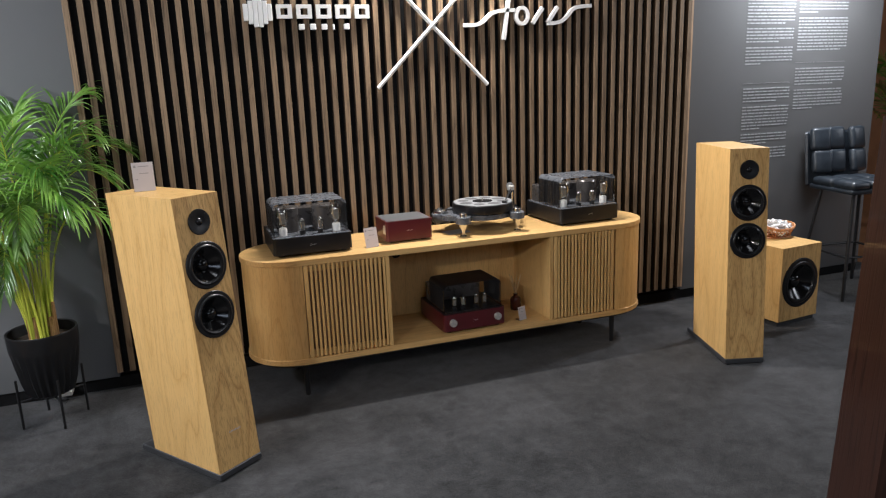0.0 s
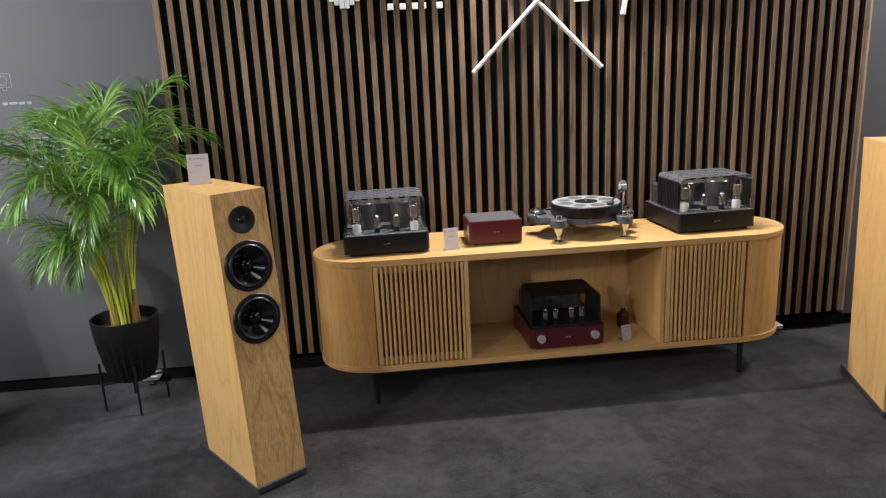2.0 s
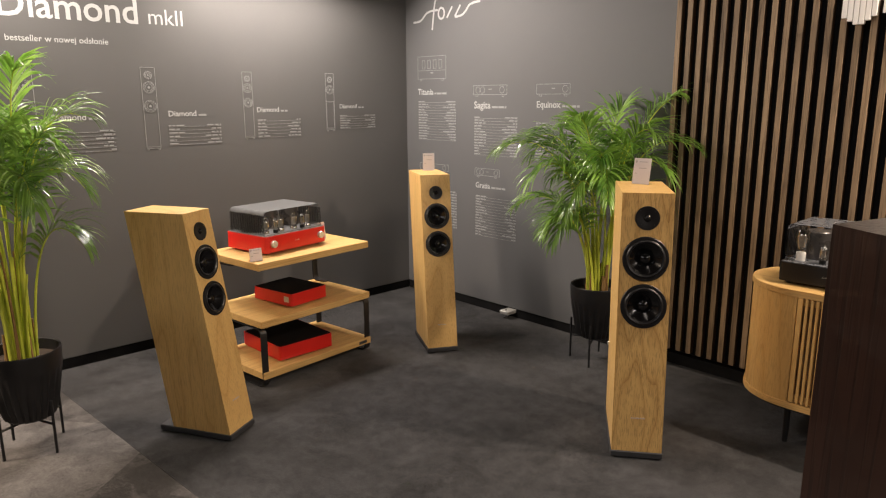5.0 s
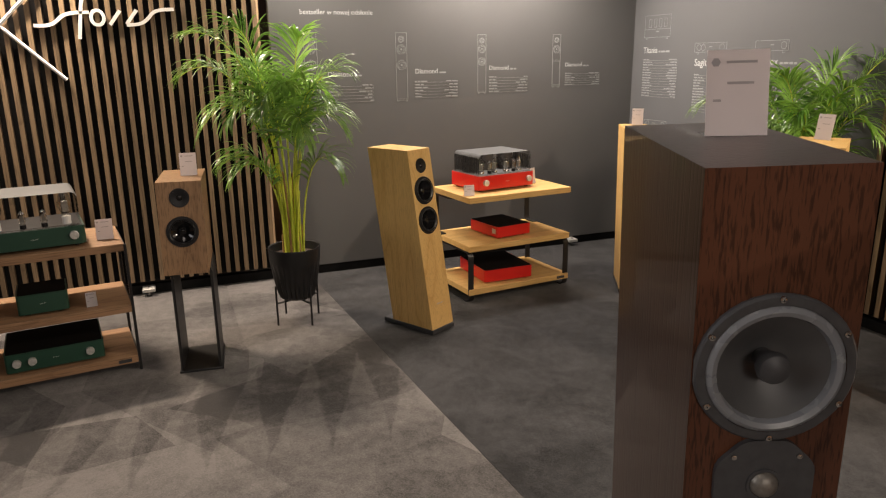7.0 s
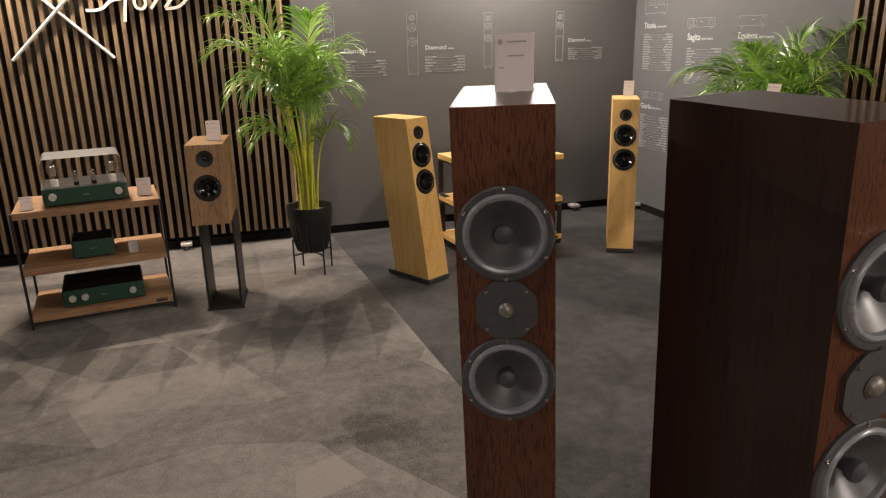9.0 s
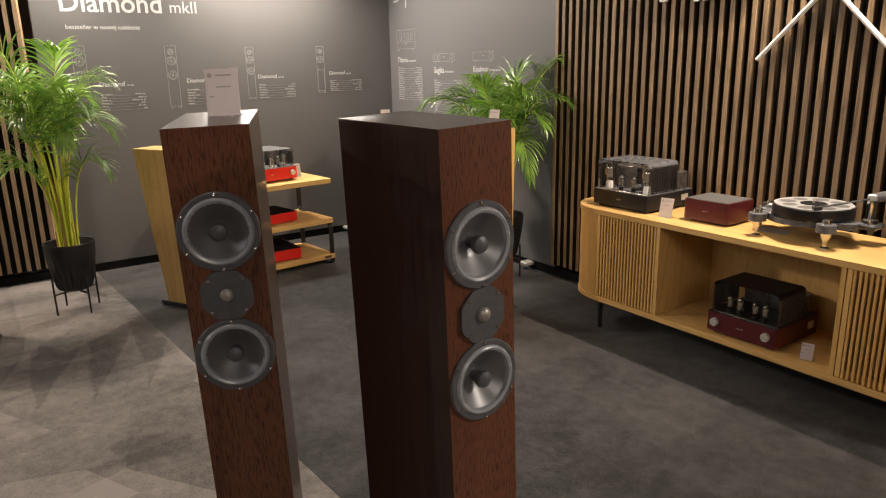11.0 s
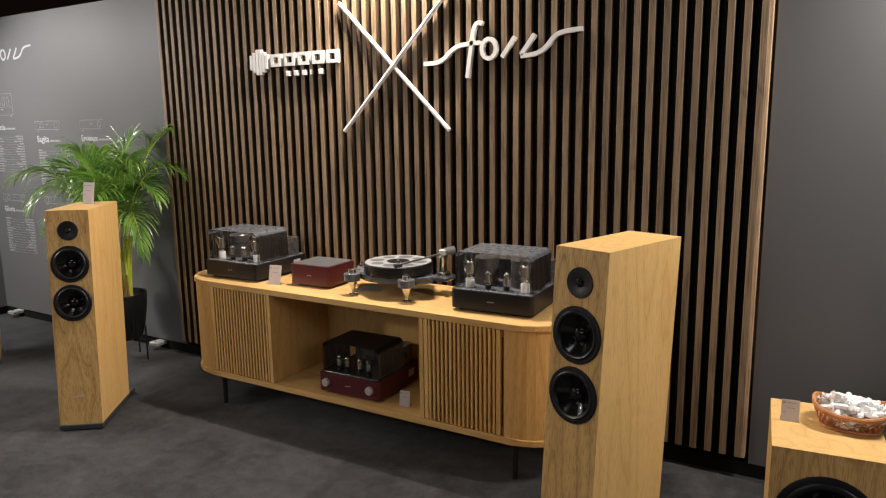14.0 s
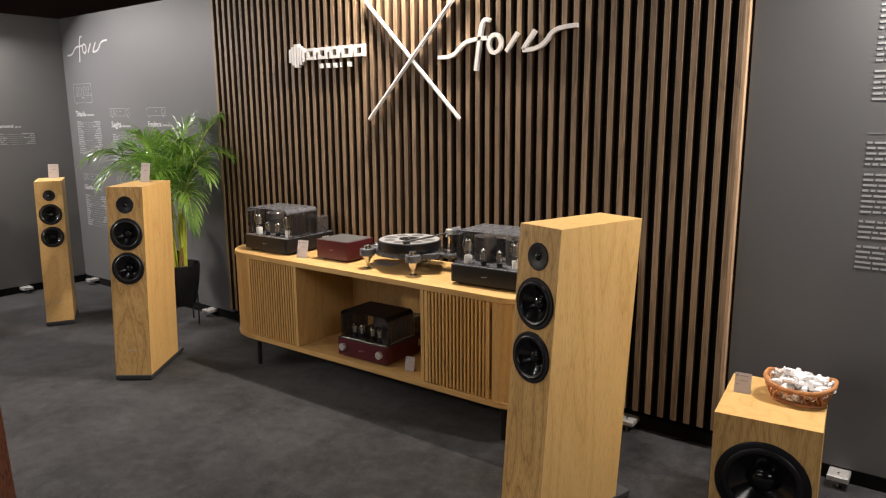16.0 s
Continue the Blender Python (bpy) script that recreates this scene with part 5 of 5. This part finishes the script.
def sign_set(m):
    """Raised white signs: an emblem with two rows of blocks, a large cross and a swash; x, z from the middle of the cross."""
    t = thing("wall_sign", "white hexagon emblem beside two rows of raised white blocks", "sign", m, group="raised white signs")
    for i in range(6):
        x = -0.90 + 0.0215 * i
        cut = abs(i - 2.5) / 2.5
        lo, hi = -0.010 + 0.034 * cut, 0.132 - 0.034 * cut
        part("emblem_rib", boxed(x, x + 0.0200, -0.020, 0.0, lo, hi, bevel=0.002), WHITE, t)
    for i in range(5):
        x = -0.757 + i * 0.0915
        b = bmesh.new()
        for x0, x1, z0, z1 in ((0.004, 0.022, 0.034, 0.096), (0.056, 0.074, 0.034, 0.096), (0.022, 0.056, 0.034, 0.050), (0.022, 0.056, 0.080, 0.096)):
            box(b, x + x0, x + x1, -0.020, 0.0, z0, z1)
        part("letter_block", b, WHITE, t)
        x = -0.655 + i * 0.053
        part("small_block", boxed(x, x + (0.026 if i != 3 else 0.008), -0.018, 0.0, -0.016, 0.010, bevel=0.002), WHITE, t)
    c = thing("wall_sign", "large thin white cross of two crossing bars", "sign", m, group="raised white signs")
    for s, n in ((1, 0.022), (-1, 0.016)):
        b = bmesh.new()
        tube(b, [(-s * 0.293, -0.004 - n / 2, -0.294), (0, -0.004 - n / 2, 0), (s * 0.302, -0.004 - n / 2, 0.304)], 0.0098, 10)
        part("bar", b, WHITE, c)
    f = thing("wall_sign", "white swash with a tall stem and rounded shapes", "sign", m, group="raised white signs")
    W, T = 0.018, 0.020
    for name, pts in (("swash", bezier([(0.168, 0.0), (0.25, -0.006), (0.27, 0.01), (0.30, 0.04), (0.33, 0.066), (0.36, 0.072), (0.452, 0.072)])),
                      ("stem", bezier([(0.388, -0.072), (0.398, 0.0), (0.408, 0.06), (0.414, 0.10), (0.420, 0.145), (0.436, 0.165), (0.462, 0.148)])),
                      ("ring", [(0.492 + 0.033 * math.cos(a), 0.044 + 0.040 * math.sin(a)) for a in [2 * math.pi * i / 24 for i in range(25)]]),
                      ("slanted_bar", [(0.553, 0.006), (0.612, 0.084)]),
                      ("slanted_bar", [(0.640, 0.010), (0.700, 0.088)]),
                      ("tail", bezier([(0.640, 0.006), (0.72, 0.006), (0.735, 0.02), (0.765, 0.05), (0.79, 0.085), (0.81, 0.092), (0.902, 0.094)]))):
        b = bmesh.new()
        stroke(b, pts, W, T)
        part(name, b, WHITE, f)


sign_set(pose(1.462, 3.4995, 1.647))
sign_set(pose(DIA_X + 0.0355, -0.452, 1.556, 0, 0, 90) @ Matrix.Scale(0.955, 4))


# ---- prints on the partitions ----
def line_box(b, x0, x1, z0, z1, w=0.0022):
    for p in ([(x0, z0), (x1, z0)], [(x1, z0), (x1, z1)], [(x1, z1), (x0, z1)], [(x0, z1), (x0, z0)]):
        stroke(b, p, w, 0.0008)


def ring_line(b, x, z, r, w=0.002):
    stroke(b, [(x + r * math.cos(2 * math.pi * i / 20), z + r * math.sin(2 * math.pi * i / 20)) for i in range(21)], w, 0.0008)


def text_row(b, x0, x1, z, h, rng, fill=1.0):
    """Bars as long as words, where the print is too small to read."""
    x = x0
    end = x0 + (x1 - x0) * fill
    while x < end - 0.006:
        w = min(rng.uniform(0.012, 0.05), end - x)
        box(b, x, x + w, -0.0008, 0.0, z, z + h)
        x += w + 0.0065


def spec_table(t, x0, x1, z1, z0, rows, rng, ink):
    b = bmesh.new()
    step = (z1 - z0) / rows
    for i in range(rows):
        z = z1 - i * step
        box(b, x0, x1, -0.0007, 0.0, z - step, z - step + 0.0014)
        text_row(b, x0, x0 + (x1 - x0) * rng.uniform(0.12, 0.3), z - step * 0.78, step * 0.34, rng)
        text_row(b, x1 - (x1 - x0) * rng.uniform(0.08, 0.34), x1, z - step * 0.78, step * 0.34, rng)
    part("text_block", b, ink, t, "fine pale rows of print")


def tower_print(m, x, w, z1, z0, holes, head, tab, seed, split=None):
    t = thing("wall_print", "pale line drawing of a tower loudspeaker with printed rows", "wall print", m, group="loudspeaker drawings on the partition")
    rng = random.Random(seed)
    b = bmesh.new()
    line_box(b, x, x + w, z0 + 0.008, z1)
    stroke(b, [(x, z0 + 0.016), (x + w, z0 + 0.016)], 0.0015, 0.0008)
    for q in (x + 0.008, x + w - 0.008):
        line_box(b, q - 0.004, q + 0.004, z0, z0 + 0.008)
    if split:
        stroke(b, [(x, split), (x + w, split)], 0.002, 0.0008)
        line_box(b, x + 0.004, x + w - 0.004, z0 + 0.02, split - 0.008, 0.0014)
    for z, r in holes:
        ring_line(b, x + w / 2, z, r)
        ring_line(b, x + w / 2, z, r * 0.82, 0.0016)
        ring_line(b, x + w / 2, z, r * 0.58, 0.0018)
        lathe(b, [(r * 0.22, 0), (r * 0.22, 0.0008), (0, 0.0008)], 12, pose(x + w / 2, 0, z, 90, 0, 0), cap=False)
    part("drawing", b, INK_DIM, t)
    part("heading", fit_words("Diamond", head[0], head[1], head[2], 0, bold=0.012), INK, t, "pale printed heading")
    b = bmesh.new()
    text_row(b, head[1] + 0.012, head[1] + 0.058, head[2], 0.010, rng)
    part("small_note", b, INK_DIM, t)
    spec_table(t, *tab, 6, rng, INK_DIM)


west = plane_at("west")
t = thing("wall_title", "large white printed title on a dark grey panel", "wall print", west)
part("title", fit_words("Diamond", 1.100, 1.728, 1.742, 0, bold=0.012), INK, t)
part("title_suffix", fit_words("mkII", 1.782, 1.963, 1.745, 0), INK, t)
part("subtitle", fit_words("bestseller w nowej odsłonie", 1.118, 1.571, 1.632, 0, bold=0.008), INK, t)
tower_print(west, 1.130, 0.078, 1.527, 1.045, ((1.486, 0.024), (1.428, 0.030), (1.334, 0.031), (1.255, 0.031)), (1.27, 1.428, 1.262), (1.27, 1.56, 1.220, 1.105), 1)
tower_print(west, 1.715, 0.074, 1.526, 1.098, ((1.486, 0.020), (1.424, 0.030), (1.327, 0.031)), (1.845, 2.000, 1.272), (1.840, 2.140, 1.234, 1.118), 2)
tower_print(west, 2.288, 0.060, 1.515, 1.132, ((1.477, 0.017), (1.424, 0.026), (1.342, 0.026)), (2.372, 2.518, 1.287), (2.372, 2.665, 1.252, 1.138), 3)
tower_print(west, 2.858, 0.062, 1.518, 1.160, ((1.480, 0.018), (1.418, 0.027)), (2.962, 3.098, 1.301), (2.962, 3.248, 1.264, 1.172), 4, split=1.345)


def unit_print(m, text, dx0, dx1, dz0, dz1, head, tab, rows, seed, tall=False):
    t = thing("wall_print", "pale line drawing of a hi-fi unit above printed rows", "wall print", m, group="hi-fi drawings on the partition")
    rng = random.Random(seed)
    b = bmesh.new()
    line_box(b, dx0, dx1, dz0 + 0.012, dz1)
    for q in (dx0 + 0.03, dx1 - 0.03):
        line_box(b, q - 0.008, q + 0.008, dz0, dz0 + 0.012, 0.0018)
    w, h = dx1 - dx0, dz1 - dz0
    if tall:
        stroke(b, [(dx0, dz0 + h * 0.42), (dx1, dz0 + h * 0.42)], 0.002, 0.0008)
        for i in range(4):
            x = dx0 + w * (0.16 + 0.2 * i)
            line_box(b, x, x + w * 0.1, dz0 + h * 0.5, dz0 + h * 0.84, 0.002)
    else:
        for u in ((0.14, 0.28, 0.86) if seed != 3 else (0.86,)):
            ring_line(b, dx0 + w * u, (dz0 + dz1 + 0.012) / 2, h * 0.28)
    box(b, dx0 + w * 0.46, dx0 + w * 0.56, -0.0008, 0, dz0 + h * (0.3 if tall else 0.62), dz0 + h * (0.34 if tall else 0.68))
    part("drawing", b, INK_DIM, t)
    part("heading", fit_words(text, head[0], head[1], head[2], 0, bold=0.014), INK, t, "pale printed heading")
    b = bmesh.new()
    text_row(b, head[1] + 0.012, head[1] + 0.13, head[2] + 0.002, 0.012, rng)
    part("small_note", b, INK_DIM, t)
    spec_table(t, *tab, rows, rng, INK_DIM)


north = plane_at("north")
unit_print(north, "Titania", -2.075, -1.800, 1.478, 1.636, (-2.077, -1.922, 1.386), (-2.072, -1.706, 1.352, 1.087), 15, 1, tall=True)
unit_print(north, "Sagita", -1.548, -1.267, 1.372, 1.440, (-1.540, -1.400, 1.300), (-1.537, -1.180, 1.256, 1.010), 14, 2)
unit_print(north, "Equinox", -1.038, -0.800, 1.372, 1.440, (-1.034, -0.862, 1.308), (-1.034, -0.690, 1.230, 1.000), 13, 3)
unit_print(north, "Gloria", -2.062, -1.778, 0.868, 0.925, (-2.060, -1.925, 0.800), (-2.058, -1.698, 0.760, 0.502), 14, 4)
unit_print(north, "Gratia", -1.530, -1.318, 0.868, 0.925, (-1.523, -1.398, 0.800), (-1.522, -1.176, 0.758, 0.489), 15, 5)
t = thing("wall_print", "small white printed swash with a stem", "wall print", north @ pose(-2.115, 0, 1.862))
k = 0.62 / 0.734
for name, pts in (("swash", bezier([(0.0, 0.0), (0.082, -0.006), (0.102, 0.01), (0.132, 0.04), (0.162, 0.066), (0.192, 0.072), (0.284, 0.072)])),
                  ("stem", bezier([(0.220, -0.072), (0.230, 0.0), (0.240, 0.06), (0.246, 0.10), (0.252, 0.145), (0.268, 0.165), (0.294, 0.148)])),
                  ("ring", [(0.324 + 0.033 * math.cos(a), 0.044 + 0.040 * math.sin(a)) for a in [2 * math.pi * i / 24 for i in range(25)]]),
                  ("slanted_bar", [(0.385, 0.006), (0.444, 0.084)]), ("slanted_bar", [(0.472, 0.010), (0.532, 0.088)]),
                  ("tail", bezier([(0.472, 0.006), (0.552, 0.006), (0.567, 0.02), (0.597, 0.05), (0.622, 0.085), (0.642, 0.092), (0.734, 0.094)]))):
    b = bmesh.new()
    stroke(b, [(x * k, z * k) for x, z in pts], 0.013, 0.0008)
    part(name, b, INK, t)

# columns of text on the right-hand partition
rng = random.Random(9)
for x0, x1, blocks in ((3.455, 3.815, ((2.02, 10), (1.815, 10), (1.615, 5), (1.505, 6), (1.265, 5), (1.155, 8), (0.99, 4), (0.90, 5))),
                       (3.850, 4.250, ((2.02, 8), (1.86, 9), (1.675, 11), (1.375, 6), (1.245, 7)))):
    t = thing("wall_text", "column of small white justified text on dark grey", "wall print", north, group="text columns")
    for z, n in blocks:
        b = bmesh.new()
        for i in range(n):
            text_row(b, x0, x1, z - i * 0.0187, 0.0072, rng, 1.0 if i < n - 1 else rng.uniform(0.35, 0.9))
        part("paragraph", b, INK_DIM, t)
    part("rule", boxed(x0, x1, -0.0008, 0, 1.300 if x0 < 3.6 else 1.415, 1.3012 if x0 < 3.6 else 1.4162), INK_DIM, t)


# ---- levelling feet under the partitions ----
def wall_foot(m):
    t = thing("levelling_foot", "silver aluminium levelling foot with a bolt under a partition", "wall foot", m, group="levelling feet")
    part("bracket", boxed(-0.036, 0.036, -0.045, 0.06, 0.030, 0.052, bevel=0.003), ALU, t)
    part("bolt", turned([(0.005, 0.005), (0.005, 0.060), (0, 0.062)], 10, pose(0, -0.022, 0), cap=False), STEEL, t)
    part("disc", turned([(0.016, 0), (0.016, 0.004), (0.006, 0.007), (0, 0.007)], 18, pose(0, -0.022, 0), cap=False), STEEL, t)


for x in (-1.20, -0.40, 2.66, 3.48):
    wall_foot(pose(x, 3.50, 0))
for y in (3.04, 0.10):
    wall_foot(pose(DIA_X + 0.03, y, 0, 0, 0, 90))
wall_foot(pose(-2.02, 3.50, 0))


# ---- lamps on the upper edges ----
def edge_lamp(label, m, length, out=0.0, drop=0.0):
    """A light bar held over a wall's upper edge by two arms; -y faces the room, the wall's face lies at y = 0."""
    t = thing("stand_lamp", label, "lamp", m, group="light bars over the partitions")
    part("housing", boxed(-length / 2, length / 2, -0.150 - out, -0.090 - out, 0.012, 0.034, bevel=0.004), WHITE, t, "white housing")
    part("led_strip", boxed(-length / 2 + 0.01, length / 2 - 0.01, -0.158 - out, -0.152 - out, 0.006, 0.034), LED, t, "glowing light strip")
    for x in (-length * 0.3, length * 0.3):
        b = bmesh.new()
        tube(b, [(x, 0.02, -0.02 - drop), (x, 0.02, 0.03), (x, -0.02, 0.045), (x, -0.092 - out, 0.024)], 0.005, 6)
        part("arm", b, STEEL, t)


edge_lamp("slim white light bar on arms above a grey panel", pose(DIA_X, 2.45, 2.17, 0, 0, 90), 1.07, out=0.08, drop=0.02)
edge_lamp("slim white light bar on arms above a grey panel", pose(DIA_X, 1.16, 2.17, 0, 0, 90), 0.44, out=0.08, drop=0.02)
edge_lamp("slim white light bar on arms above dark slats", pose(1.46, 3.50, 2.265), 0.45)
edge_lamp("slim white light bar on arms above dark slats", pose(DIA_X + 0.035, -0.45, 2.22, 0, 0, 90), 0.45)
edge_lamp("slim white light bar on arms above a text panel", pose(3.9, FEZZ_Y, TOP_Z), 0.5)

# ---- bar stool ----
st = thing("bar_stool", "blue-black tufted leatherette bar stool with black metal legs", "bar stool", pose(4.10, 3.225, 0, 0, 0, -8) @ Matrix.Scale(0.93, 4))
for i in range(3):
    for j in range(2):
        part("seat_cushion", boxed(-0.21 + 0.14 * i, -0.072 + 0.14 * i, -0.20 + 0.19 * j, -0.012 + 0.19 * j, 0.715, 0.772, bevel=0.026, seg=3), LEATHER, st, smooth=True)
        p = part("back_cushion", boxed(-0.066, 0.066, -0.028, 0.028, -0.078, 0.078, bevel=0.026, seg=3), LEATHER, st, smooth=True)
        p.matrix_basis = pose(-0.14 + 0.14 * i, 0.205 + 0.03 * j - (0.03 if i != 1 else 0), 0.865 + 0.148 * j, -10, 0, (i - 1) * 14)
part("seat_shell", boxed(-0.215, 0.215, -0.20, 0.19, 0.69, 0.722, bevel=0.014, seg=2), LEATHER, st, smooth=True)
bmb = boxed(-0.21, 0.21, 0.215, 0.24, 0.70, 1.06, bevel=0.010, lean=0.045)
part("back_shell", bmb, LEATHER, st)
for sx in (-1, 1):
    for sy in (-1, 1):
        b = bmesh.new()
        tube(b, [(sx * 0.15, sy * 0.14, 0.69), (sx * 0.225, sy * 0.215, 0.0)], 0.011, 8)
        part("leg", b, BLACK, st, "black metal leg")
b = bmesh.new()
q = 0.195
for a, c in (((-q, -q), (q, -q)), ((q, -q), (q, q)), ((q, q), (-q, q)), ((-q, q), (-q, -q))):
    tube(b, [(a[0], a[1] * 0.95, 0.28), (c[0], c[1] * 0.95, 0.28)], 0.008, 8)
part("foot_rest", b, BLACK, st, "black metal foot rest")

# ---- beyond the stand's end ----
palm("areca palm in a black pot beyond the end panel", pose(6.2, 4.55, 0.0), 37,
     [(i * 137.5, 0.34 + 0.16 * (i % 3) / 2, 1.55 - 0.045 * i, 1.60 - 0.035 * i) for i in range(17)])
hp = tagged(part("hall_partition", boxed(5.2, 9.5, 6.6, 6.7, -0.04, 2.6), HALL_FLOOR), "plain orange-brown partition of a neighbouring stand", "partition", kind="structure")
